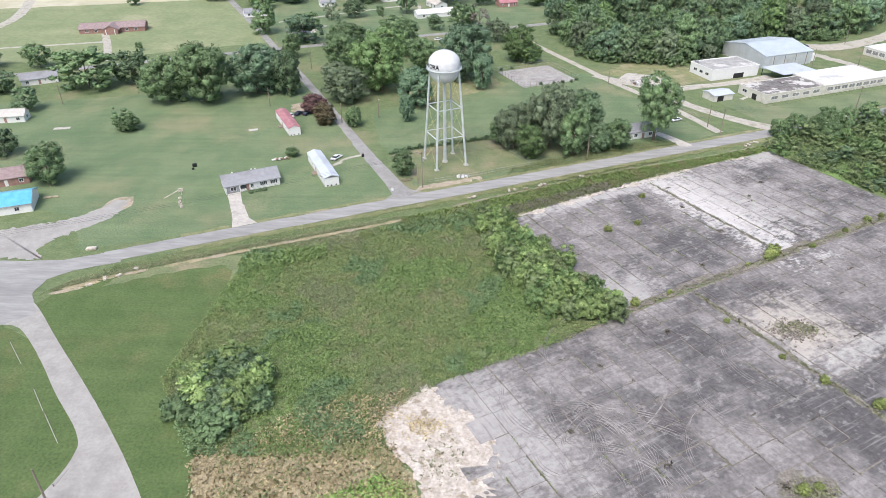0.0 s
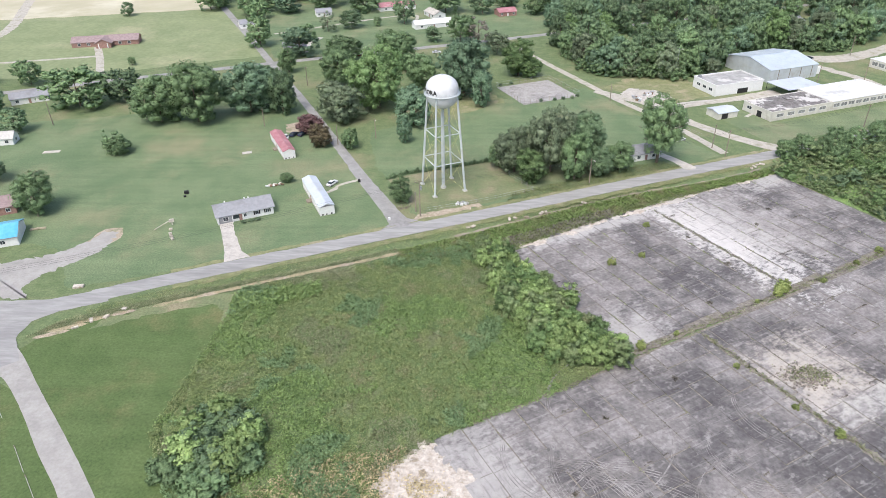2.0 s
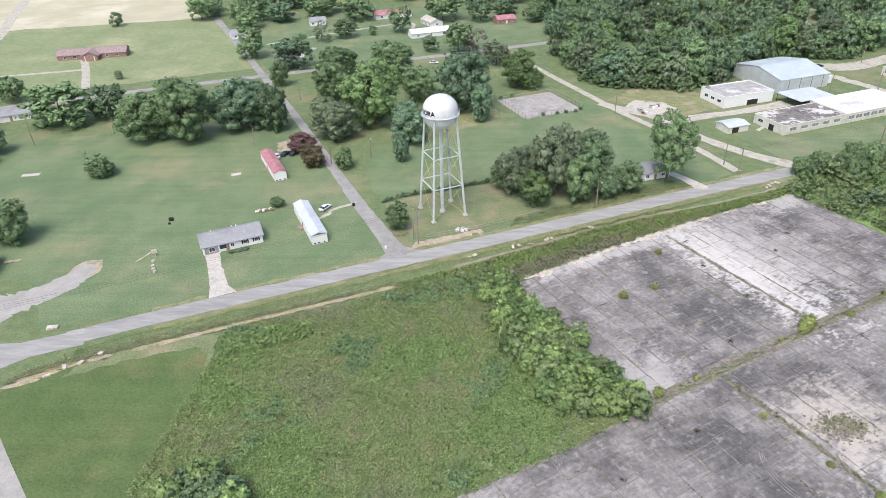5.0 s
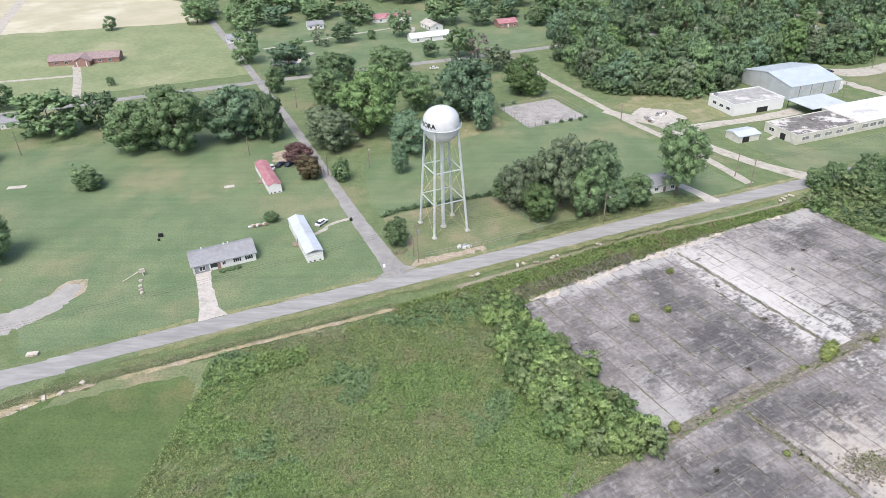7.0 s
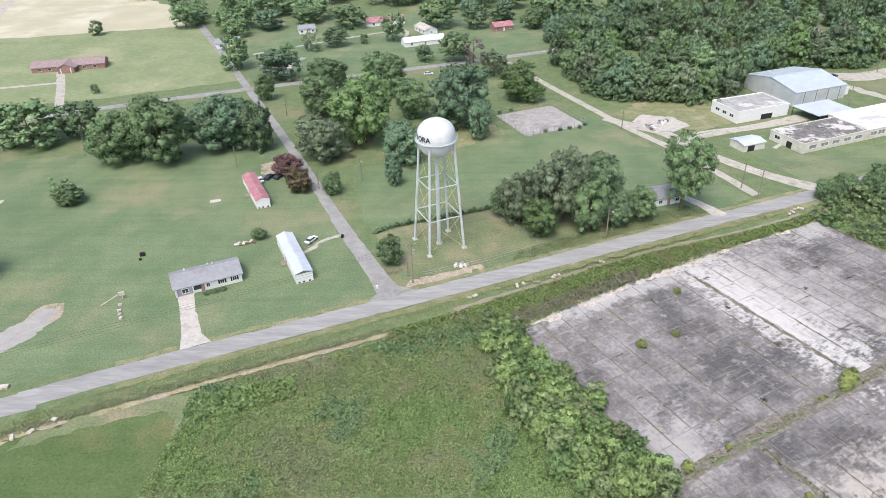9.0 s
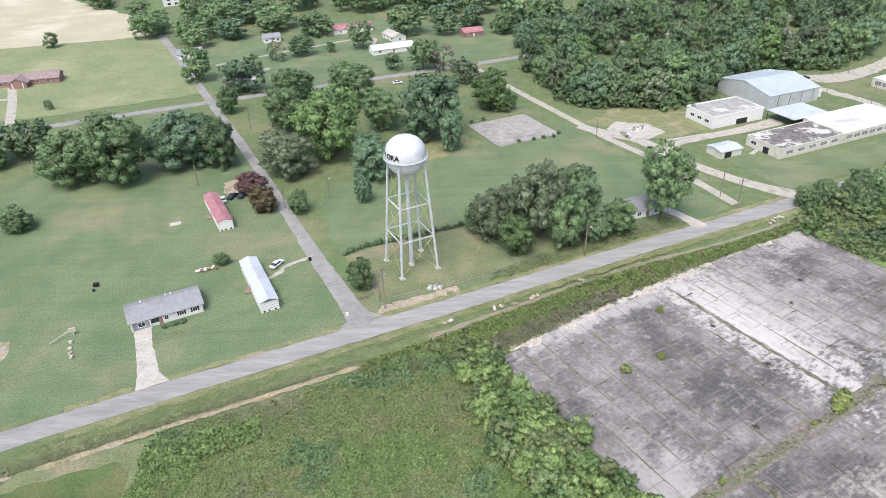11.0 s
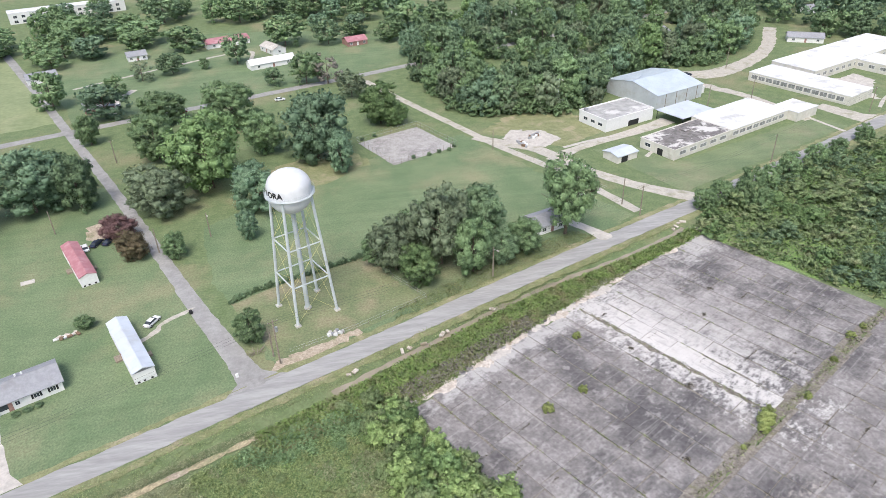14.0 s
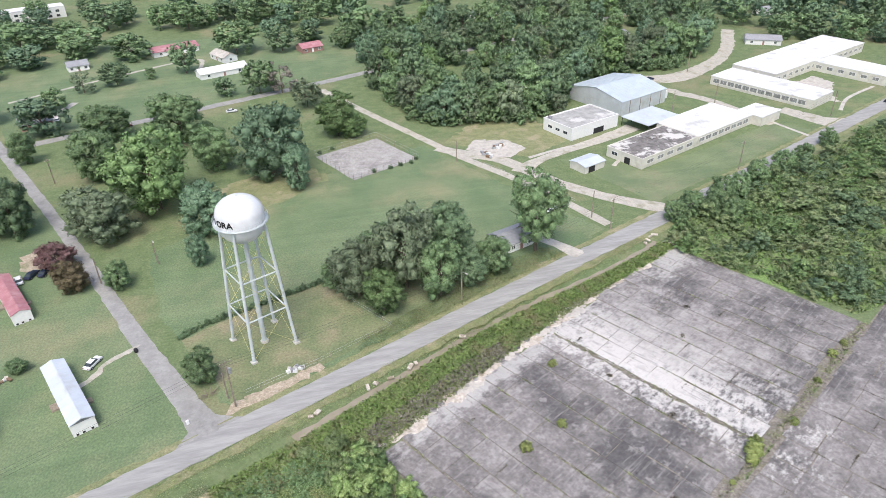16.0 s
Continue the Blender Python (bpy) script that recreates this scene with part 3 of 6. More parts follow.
for side, off, w, lab in (("verge_south", -4.1, 2.3, "olive grass verge beside the road"), ("verge_north", 3.9, 1.8, "tan grass edge beside the road")):
    c = smooth_line(ROAD[1:], 4.0)
    d = np.gradient(c, axis=0)
    d /= np.linalg.norm(d, axis=1)[:, None]
    c = c + np.c_[-d[:, 1], d[:, 0]] * off
    setting(ribbon(side, [tuple(p) for p in c], w, 0.03, M_VERGE, 0.35, 2.0, 0.05, 7), lab, "verge")
setting(ribbon("side_street", [(-19.5, 186.5), (-28, 203), (-38, 222.5), (-53, 254), (-72.5, 294), (-98, 344), (-129, 405), (-172, 488), (-230, 600)], [5.4, 3.7, 3.6, 3.6, 3.8, 4.2, 4.5, 4.5, 4.5], 0.05, M_STREET, 0.12), "narrow worn asphalt side street", "road")
setting(patch("street_mouth", [(-27, 182.5), (-12.5, 189.2), (-19, 192), (-22.5, 197), (-27, 195.5), (-24, 188)], 0.055, M_STREET, 0.1, 1.0), "flared worn asphalt street mouth", "road")
setting(ribbon("back_street", [(-330, 262), (-230, 305), (-163.8, 334), (-105, 358.4), (-50, 380), (10, 404), (45, 419), (130, 455), (300, 530)], 5.2, 0.045, M_STREET, 0.15, 3.0), "grey asphalt back street", "road")
setting(ribbon("lane", [(20, 398), (28, 379), (42, 348), (54, 322.5), (63, 303), (76, 280), (86, 258), (92, 243)], 3.4, 0.05, M_LANE, 0.1), "narrow pale gravel lane", "road")
setting(ribbon("school_drive", [(56, 314), (66, 305), (76, 297), (87, 276), (100, 259), (113, 248)], [5, 6, 5.5, 5, 5, 7], 0.055, M_LANE, 0.12), "curving pale gravel school drive", "road")
setting(ribbon("school_yard_lane", [(79, 285), (84, 290), (92, 294.5), (103, 299), (121, 306), (136, 313)], [7, 4, 4, 5, 6, 7], 0.06, M_LANE, 0.12), "pale gravel yard lane between the buildings", "road")
setting(ribbon("north_lane", [(190, 300), (183, 330), (172, 350), (166, 367), (186, 366), (212, 380), (236, 402), (262, 440)], [5, 5, 6, 12, 9, 7, 7, 7], 0.05, M_LANE, 0.3), "pale sandy lane behind the school", "road")
setting(patch("school_apron", [(200.5, 312), (207, 315.5), (214.5, 301), (222, 297), (228, 295), (205, 284.5), (208, 292), (206, 297)], 0.05, M_LANE, 0.2, 1.2), "pale gravel apron before the school", "driveway")
setting(patch("gravel_drive", [(-112, 147), (-116.2, 151), (-114.8, 158), (-108, 165.5), (-103.6, 173), (-104.2, 181.5), (-108.5, 181.8), (-111.5, 174.5), (-117, 168.5), (-126, 164.8), (-140, 159), (-145, 149)], 0.055, M_BEND, 0.5, 1.0), "pale worn gravel driveway", "driveway")
setting(patch("house_drive", [(-67.2, 165.5), (-60.8, 168.6), (-64, 171.5), (-70.0, 183.5), (-71.9, 188.4), (-75.4, 186.6), (-73.4, 182.0), (-68.6, 170.5)], 0.08, M_DRIVE, 0.08, 1.5), "cracked pale concrete driveway", "driveway")
setting(ribbon("cottage_drive", [(76.8, 229), (73, 236), (68.5, 242)], [5, 3.4, 3.2], 0.07, M_DRIVE, 0.1), "pale concrete driveway", "driveway")
setting(ribbon("brick_house_drive", [(-185, 334), (-191, 346), (-202, 368), (-214.5, 391)], 4.0, 0.05, M_LANE, 0.1), "pale driveway across the pasture", "driveway")
setting(ribbon("field_lane", [(-205, 372), (-240, 362), (-300, 345)], 3.0, 0.05, M_LANE, 0.2), "pale dirt lane across the pasture", "road")
setting(ribbon("west_field_road", [(-300, 350), (-290, 420), (-330, 520), (-380, 640)], 7.0, 0.06, M_LANE, 0.3), "pale dirt road along the field", "road")
setting(ribbon("car_track", [(-49, 207), (-45.5, 210.5), (-43, 215), (-37, 219.5)], [1.6, 1.4, 1.4, 1.0], 0.05, M_LANE, 0.2, 1.0), "pale worn wheel track in the lawn", "track")
setting(ribbon("far_path", [(-92, 378), (-94, 396), (-90, 412)], 3.4, 0.05, M_DRIVE, 0.1), "pale concrete drive", "driveway")
setting(ribbon("common_path", [(-120, 420), (-75, 452), (-40, 470), (-36, 440), (-10, 446)], 2.2, 0.05, M_LANE, 0.2), "thin pale path over the grass", "path")
setting(patch("rubble_pad", [(66, 310), (72, 318), (84, 314), (88, 305), (80, 298), (70, 302)], 0.08, M_DRIVE, 0.4, 1.2), "pale broken concrete pad", "pavement")


# ---- water tower ----
def tank_profile():
    out = [(0.02, 27.4), (1.2, 27.5), (2.6, 28.0), (3.8, 28.9), (4.55, 30.0), (4.95, 31.3), (5.05, 32.2), (5.05, 33.9)]
    for k in range(1, 9):
        a = k * math.pi / 16
        out.append((max(0.02, 5.05 * math.cos(a)), 33.9 + 3.9 * math.sin(a)))
    return out


def lathe(bm, profile, seg=40):
    rings = [[bm.verts.new((r * math.cos(2 * math.pi * k / seg), r * math.sin(2 * math.pi * k / seg), z)) for k in range(seg)] for r, z in profile]
    for a, b in zip(rings, rings[1:]):
        for k in range(seg):
            bm.faces.new((a[k], a[(k + 1) % seg], b[(k + 1) % seg], b[k])).smooth = True
    return bm


def tank_letters(text, radius, z, size, middle):
    """Block letters bent round the tank's side."""
    cu = bpy.data.curves.new("lettering", "FONT")
    cu.body, cu.size, cu.extrude, cu.offset = text, size, 0.02, 0.06
    cu.align_x = "CENTER"
    tmp = new("lettering_source", cu)
    me = bpy.data.meshes.new_from_object(tmp.evaluated_get(bpy.context.evaluated_depsgraph_get()))
    bpy.data.objects.remove(tmp)
    bm = bmesh.new()
    bm.from_mesh(me)
    bpy.data.meshes.remove(me)
    bmesh.ops.subdivide_edges(bm, edges=[e for e in bm.edges if e.calc_length() > 0.4], cuts=2)
    for v in bm.verts:
        a, r = middle + v.co.x / radius, radius + 0.03 + v.co.z
        v.co = Vector((r * math.cos(a), r * math.sin(a), z + v.co.y))
    return bm


def water_tower():
    base = thing("water_tower", -8.8, 213.3, 0, 26.5, "white water tower on tall pale steel legs", "water tower")
    part("tank", lathe(bmesh.new(), tank_profile()), M_TANK, base, "rounded white steel tank")
    part("riser", rods(((0, 0, 0), (0, 0, 27.6), 0.56, 0.56, 20)), M_LEG, base, "thick central riser pipe")
    part("riser_foot", rods(((0, 0, 0), (0, 0, 0.5), 0.95, 0.95, 16)), M_CONC, base)
    s0, s1, ztop = 5.35, 3.45, 32.0
    corners = [(-1, -1), (1, -1), (1, 1), (-1, 1)]

    def at(c, z):
        k = s0 + (s1 - s0) * z / ztop
        return (c[0] * k, c[1] * k, z)
    for c in corners:
        part("leg", rods((at(c, 0.3), at(c, ztop), 0.36, 0.34, 12)), M_LEG, base)
        f = at(c, 0)
        part("leg_foot", boxes((f[0], f[1], 0.2, 1.3, 1.3, 0.5)), M_CONC, base, "square concrete footing")
    for c, d in zip(corners, corners[1:] + corners[:1]):
        for z in (10.3, 19.8):
            part("strut", rods((at(c, z), at(d, z), 0.17, 0.17, 8)), M_LEG, base)
        for z0, z1 in ((0.4, 10.3), (10.3, 19.8), (19.8, 30.0)):
            part("tie_rod", rods((at(c, z0), at(d, z1), 0.035, 0.035, 5)), M_ROD, base, "thin yellowish tie rod")
            part("tie_rod", rods((at(d, z0), at(c, z1), 0.035, 0.035, 5)), M_ROD, base, "thin yellowish tie rod")
    part("balcony", lathe(bmesh.new(), [(5.02, 32.1), (5.7, 32.1), (5.7, 32.2), (5.02, 32.2)], 40), M_LEG, base, "narrow walkway round the tank")
    rail = bmesh.new()
    n = 40
    for k in range(n):
        a, b = 2 * math.pi * k / n, 2 * math.pi * (k + 1) / n
        p, q = (5.66 * math.cos(a), 5.66 * math.sin(a)), (5.66 * math.cos(b), 5.66 * math.sin(b))
        rod(rail, (*p, 32.15), (*p, 33.2), 0.025, 0.025, 4)
        for z in (32.65, 33.2):
            rod(rail, (*p, z), (*q, z), 0.03, 0.03, 4)
    part("railing", rail, M_LEG, base, "thin steel walkway railing")
    part("finial", rods(((0, 0, 37.7), (0, 0, 38.1), 0.3, 0.25, 12), ((0, 0, 38.1), (0, 0, 38.4), 0.06, 0.05, 6)), M_TANK, base)
    part("ladder", rods((at((-1, 1), 2), at((-1, 1), 32), 0.05, 0.05, 5), ((-5.0, 5.6, 2), (-3.1, 3.6, 32), 0.05, 0.05, 5)), M_LEG, base)
    part("lettering", tank_letters("ORA", 5.1, 32.85, 1.95, LETTER_AT), M_BLACK, base, "black block letters")
    part("lettering", tank_letters("I", 5.1, 32.85, 1.95, LETTER_AT - 2.8 / 5.1), M_BLACK, base, "edge of a further black letter")
    return base


LETTER_AT = radians(-128 - 26.5)
water_tower()


# ---- buildings ----
def window(parent, x, y, z, w, h, face, shutters=False, glass=None):
    """A framed window on the wall facing -y ('s'), +y ('n'), -x ('w') or +x ('e') of the parent."""
    rz = {"s": 0, "n": 180, "w": -90, "e": 90}[face]
    fr = part("window", boxes((0, -0.05, h / 2 + 0.05, w + 0.2, 0.1, 0.12), (0, -0.05, -h / 2 - 0.05, w + 0.2, 0.14, 0.12), (-w / 2 - 0.05, -0.05, 0, 0.1, 0.1, h), (w / 2 + 0.05, -0.05, 0, 0.1, 0.1, h), (0, -0.045, 0, 0.06, 0.08, h)), M_WHITE, parent)
    fr.matrix_basis = pose(x, y, z, 0, 0, rz)
    part("pane", boxes((0, -0.03, 0, w, 0.04, h)), glass or M_GLASS, fr, "dark window glass")
    if shutters:
        for s in (-1, 1):
            part("shutter", boxes((s * (w / 2 + 0.3), -0.05, 0, 0.42, 0.09, h + 0.1)), M_BLACK, fr, "dark shutter")
    return fr


def gable_walls(L, W, H, rise):
    bm = bmesh.new()
    x, y = L / 2, W / 2
    v = [bm.verts.new(p) for p in [(-x, -y, 0), (x, -y, 0), (x, y, 0), (-x, y, 0), (-x, -y, H), (x, -y, H), (x, y, H), (-x, y, H), (-x, 0, H + rise), (x, 0, H + rise)]]
    for f in ((0, 1, 5, 4), (2, 3, 7, 6), (1, 2, 6, 9, 5), (3, 0, 4, 8, 7), (3, 2, 1, 0), (4, 5, 9, 8), (6, 7, 8, 9)):
        bm.faces.new([v[k] for k in f])
    return bm


def gable_roof(L, W, H, rise, over=0.4, thick=0.16):
    """Two roof slopes that meet at a ridge along x."""
    bm = bmesh.new()
    x, y = L / 2 + over, W / 2 + over
    drop = rise * over / (W / 2)
    prof = [(-y, H - drop), (0, H + rise), (y, H - drop), (y, H - drop + thick), (0, H + rise + thick * 1.1), (-y, H - drop + thick)]
    a, b = [[bm.verts.new((sx, py, pz + 0.01)) for py, pz in prof] for sx in (-x, x)]
    for k in range(6):
        bm.faces.new((a[k], a[(k + 1) % 6], b[(k + 1) % 6], b[k]))
    bm.faces.new((a[0], a[5], a[4], a[1])), bm.faces.new((a[1], a[4], a[3], a[2]))
    bm.faces.new((b[0], b[1], b[4], b[5])), bm.faces.new((b[1], b[2], b[3], b[4]))
    bmesh.ops.recalc_face_normals(bm, faces=bm.faces)
    return bm


def gable_house(name, x, y, rz, L, W, H, rise, wall, roof, label, category="house", over=0.4, windows=(), doors=(), group="", seams=0):
    h = thing(name, x, y, 0, rz, label, category, group)
    part("wall", gable_walls(L, W, H, rise), wall, h)
    r = part("roof", gable_roof(L, W, H, rise, over), roof, h)
    part("ridge_cap", boxes((0, 0, H + rise + 0.2, L + 2 * over, 0.35, 0.06)), roof, r)
    for k in range(seams):
        xx = -L / 2 + (k + 0.5) * L / seams
        for s in (-1, 1):
            part("roof_seam", rods(((xx, 0, H + rise + 0.2), (xx, s * (W / 2 + over), H - rise * over / (W / 2) + 0.2), 0.035, 0.035, 4)), roof, r)
    for w in windows:
        window(h, *w)
    for dx, dy, face in doors:
        d = part("door", boxes((0, -0.04, 1.02, 0.95, 0.08, 2.04)), M_BRICK if wall is M_WHITE else M_WHITE, h)
        d.matrix_basis = pose(dx, dy, 0.1, 0, 0, {"s": 0, "n": 180, "w": -90, "e": 90}[face])
        part("door_handle", boxes((0.35, -0.1, 1.0, 0.06, 0.06, 0.06)), M_STEEL, d)
    return h


def flat_block(name, x, y, rz, L, W, H, wall, roof, label, category="school building", parapet=0.35, edge=None, group=""):
    """A flat-roofed block with a parapet or a white roof edge."""
    h = thing(name, x, y, 0, rz, label, category, group)
    part("wall", boxes((0, 0, H / 2, L, W, H)), wall, h)
    part("roof", boxes((0, 0, H + 0.06, L - 0.5, W - 0.5, 0.12)), roof, h)
    e = part("roof_edge", boxes((0, -W / 2 + 0.1, H + parapet / 2, L + 0.3, 0.4, parapet), (0, W / 2 - 0.1, H + parapet / 2, L + 0.3, 0.4, parapet),
                                (-L / 2 + 0.1, 0, H + parapet / 2, 0.4, W - 0.3, parapet), (L / 2 - 0.1, 0, H + parapet / 2, 0.4, W - 0.3, parapet)), edge or wall, h)
    return h


# white house with the grey roof
house = gable_house("house", -70.2, 194.1, 27, 17.0, 8.6, 2.6, 1.9, M_WHITE, M_GREY_ROOF, "low white house with a grey shingle roof", over=0.45,
                    windows=[(-0.2, -4.3, 1.5, 0.8, 1.0, "s"), (3.4, -4.3, 1.55, 1.0, 1.1, "s", True), (6.6, -4.3, 1.55, 1.0, 1.1, "s", True), (8.5, 0.5, 1.5, 1.2, 1.2, "e"),
                             (-4, 4.3, 1.5, 1.4, 1.2, "n"), (2, 4.3, 1.5, 1.4, 1.2, "n")], doors=[(-1.6, -4.3, "s")])
part("picture_window", boxes((-2.9, -4.34, 1.5, 1.9, 0.1, 1.2)), M_GLASS, house, "wide dark picture window")
# No recess is built: a flat grey panel gives the carport bay's shade.
part("carport_wall", boxes((-6.0, -4.33, 1.15, 4.0, 0.12, 2.3)), M_GREY_ROOF, house, "flat grey panel painted as the carport's shaded recess")
window(house, -6.0, -4.4, 1.4, 1.5, 1.2, "s")
for px in (-8.3, -4.0):
    part("carport_post", boxes((px, -4.6, 1.25, 0.28, 0.28, 2.5)), M_WHITE, house)
for vx in (1.0, 2.2, -5.0):
    part("roof_vent", boxes((vx, 1.4, 4.35, 0.35, 0.35, 0.5)), M_WHITE, house)
shrub(-66.5, 189.0, 0.9, 2.6, "dark", "clipped dark hedge along the house wall", "house hedge")
shrub(-64.6, 190.0, 0.9, 2.6, "dark", "clipped dark hedge along the house wall", "house hedge")
shrub(-68.4, 188.0, 0.8, 2.4, "dark", "clipped dark hedge along the house wall", "house hedge")


def mobile_home(name, x, y, rz, L, W, H, wall, roof, label, dark_gable=True):
    h = gable_house(name, x, y, rz, L, W, H, 0.75, wall, roof, label, "mobile home", 0.15,
                    windows=[(-L * 0.3, -W / 2, 1.9, 1.2, 0.9, "s"), (L * 0.05, -W / 2, 1.9, 1.0, 0.9, "s"), (L * 0.33, -W / 2, 1.9, 1.2, 0.9, "s"),
                             (-L * 0.3, W / 2, 1.9, 1.2, 0.9, "n"), (L * 0.2, W / 2, 1.9, 1.2, 0.9, "n")], doors=[(-L * 0.12, -W / 2, "s"), (0, W / 2, "n")], seams=9)
    if dark_gable:
        g = bmesh.new()
        v = [g.verts.new(p) for p in [(-L / 2 - 0.1, W / 2, H), (-L / 2 - 0.1, -W / 2, H), (-L / 2 - 0.1, 0, H + 0.66)]]
        g.faces.new(v)
        bmesh.ops.solidify(g, geom=g.faces[:], thickness=0.04)
        part("gable_end", g, M_GREY_ROOF, h, "grey gable panel")
    part("skirting", boxes((0, -W / 2 - 0.02, 0.3, L, 0.06, 0.6), (0, W / 2 + 0.02, 0.3, L, 0.06, 0.6)), M_CONC, h)
    for k, px in enumerate((-1.3, 0.3, 1.5)):
        # Dark plates on the end wall, coloured as the shade inside vents.
        part("vent_opening", boxes((-L / 2 - 0.03, px, 0.35, 0.06, 0.5, 0.45)), M_DARK, h)
    part("step", boxes((-L * 0.12, -W / 2 - 0.7, 0.25, 1.6, 1.3, 0.5)), M_POLE, h, "wooden door steps")
    part("step", boxes((0, W / 2 + 0.8, 0.25, 2.2, 1.5, 0.5)), M_POLE, h, "wooden door steps")
    return h


mobile_home("mobile_home", -48.7, 203.6, 116.2, 22.6, 4.6, 3.0, M_WHITE, M_MOBILE_ROOF, "long white mobile home with a pale metal roof")
mobile_home("mobile_home", -70.8, 245.6, 117.6, 21.5, 4.3, 3.0, M_WHITE, M_RED_ROOF, "long white mobile home with a faded red roof", False)

# school
wing = flat_block("school_wing", 0, 0, 23.7, 32, 15.6, 3.6, M_PALE_WALL, M_GRIME_ROOF, "low cream school wing with a stained peeling roof", group="school", edge=M_PALE_WALL)
U = Vector((math.cos(radians(23.7)), math.sin(radians(23.7)), 0))
N = Vector((-U.y, U.x, 0))
S0 = Vector((119.7, 275.6, 0))
wing.location = S0 + U * 16 + N * 7.8
for k in range(5):
    window(wing, -11.5 + k * 5.6, -7.8, 2.1, 3.4, 1.3, "s", glass=M_PALE_GLASS)
# The wall is solid here; a dark panel gives the doorway's shade.
part("doorway", boxes((-16.02, -1.5, 1.2, 0.14, 2.4, 2.4)), M_DARK, wing, "dark panel painted as the shade in a doorway")
window(wing, -16, 4.2, 2.1, 2.4, 1.2, "w")
part("roof_hatch", boxes((4, 3, 3.9, 6, 3.2, 0.5)), M_GRIME_ROOF, wing, "broken dark roof hatch")
wing2 = flat_block("school_wing", 0, 0, 23.7, 35.6, 18.6, 3.75, M_PALE_WALL, M_WHITE_ROOF, "long school wing with a bright white roof", group="school", edge=M_WHITE_ROOF, parapet=0.25)
wing2.location = S0 + U * 49.9 + N * 9.3
for k in range(8):
    window(wing2, -15.4 + k * 4.1, -9.3, 2.2, 3.2, 1.5, "s", glass=M_PALE_GLASS)
porch = flat_block("school_porch", 0, 0, 23.7, 13.5, 11, 3.6, M_PALE_WALL, M_WHITE_ROOF, "square school end block with a white roof", group="school", edge=M_WHITE_ROOF, parapet=0.25)
porch.location = S0 + U * 74.6 + N * 1.5
low = flat_block("school_block", 115.7, 318.3, 21.5, 25.4, 15.6, 4.5, M_WHITE, M_GREY_FLAT, "white flat-roofed school block with a patched roof", group="school", edge=M_WHITE, parapet=0.5)
# Shade of the loading opening, as a dark panel on the wall.
part("doorway", boxes((2.0, -7.83, 1.1, 5.5, 0.12, 2.2)), M_DARK, low, "dark panel painted as the shade in a loading opening")
for k in range(3):
    window(low, -12.7, -4.5 + k * 4.2, 2.4, 2.2, 1.1, "w")
part("roof_unit", boxes((-11, 6, 5.1, 1.2, 1.2, 1.0)), M_GREY_ROOF, low)
gym = gable_house("gymnasium", 144.0, 344.3, 22.6, 28.0, 29.4, 5.9, 2.7, M_METAL_WALL, M_METAL_ROOF, "large grey metal gymnasium with a pale ribbed roof", "gymnasium", 0.2, seams=14)
for k in range(4):
    part("wall_rib", boxes((-9 + k * 6.5, -14.76, 2.95, 0.25, 0.14, 5.9)), M_POLE, gym)
part("annex", boxes((16.7, -9, 1.6, 5.2, 6, 3.2)), M_WHITE, gym, "low white annex")
canopy = thing("canopy", 143.2, 313.6, 0, 23, "pale metal canopy roof on thin posts", "canopy", "school")
part("roof", boxes((0, 0, 3.7, 19, 13.5, 0.25)), M_MOBILE_ROOF, canopy)
for px in (-9, -3, 3, 9):
    for py in (-6.4, 6.4):
        part("post", boxes((px, py, 1.79, 0.18, 0.18, 3.58)), M_DARK, canopy)
shed = gable_house("shed", 102.6, 282.5, 22, 9.6, 7.2, 2.6, 0.7, M_PALE_WALL, M_MOBILE_ROOF, "small shed with a pale metal roof", "shed", 0.35, windows=[(4.8, 0, 1.5, 1.2, 0.9, "e")], seams=6)
# Dark panel on the closed wall in place of the shed's shaded inside.
part("doorway", boxes((-1.5, -3.63, 1.1, 3.0, 0.1, 2.2)), M_DARK, shed, "dark panel painted as the shade in an open shed doorway")
bc = flat_block("school_hall", 213.2, 335.2, -64.5, 47, 18, 3.8, M_PALE_WALL, M_WHITE_ROOF, "long school building with a white roof and dark windows", group="school", edge=M_WHITE_ROOF, parapet=0.25)
for k in range(12):
    window(bc, -20.5 + k * 3.6, -9.0, 2.1, 3.0, 1.8, "s", glass=M_PALE_GLASS)
bd = flat_block("school_hall", 256, 370, 23.5, 84, 22, 4.6, M_PALE_WALL, M_WHITE_ROOF, "long school building with a broad white roof", group="school", edge=M_WHITE_ROOF, parapet=0.25)
for k in range(16):
    window(bd, -39 + k * 5.2, -11, 2.4, 2.6, 1.4, "s", glass=M_PALE_GLASS)
be = flat_block("school_hall", 267.5, 345.5, -66, 34, 17, 4.2, M_PALE_WALL, M_WHITE_ROOF, "school building end with a white roof", group="school", edge=M_WHITE_ROOF, parapet=0.25)
for k in range(6):
    window(be, -13.5 + k * 5.2, -8.5, 2.3, 2.6, 1.4, "s", glass=M_PALE_GLASS)

# far houses
brick = gable_house("brick_house", -212, 398, 14, 36, 10, 2.7, 2.2, M_BRICK, M_BROWN_ROOF, "long low brick house with a brown roof", windows=[(x, -5, 1.5, 1.5, 1.3, "s") for x in (-14, -9, 8, 13)])
br2 = part("porch", gable_walls(9, 8, 2.7, 2.0), M_BRICK, brick)
br2.matrix_basis = pose(0, -5.5, 0, 0, 0, 90)
br3 = part("porch_roof", gable_roof(9, 9, 2.7, 2.2), M_BROWN_ROOF, brick)
br3.matrix_basis = pose(0, -5.5, 0, 0, 0, 90)
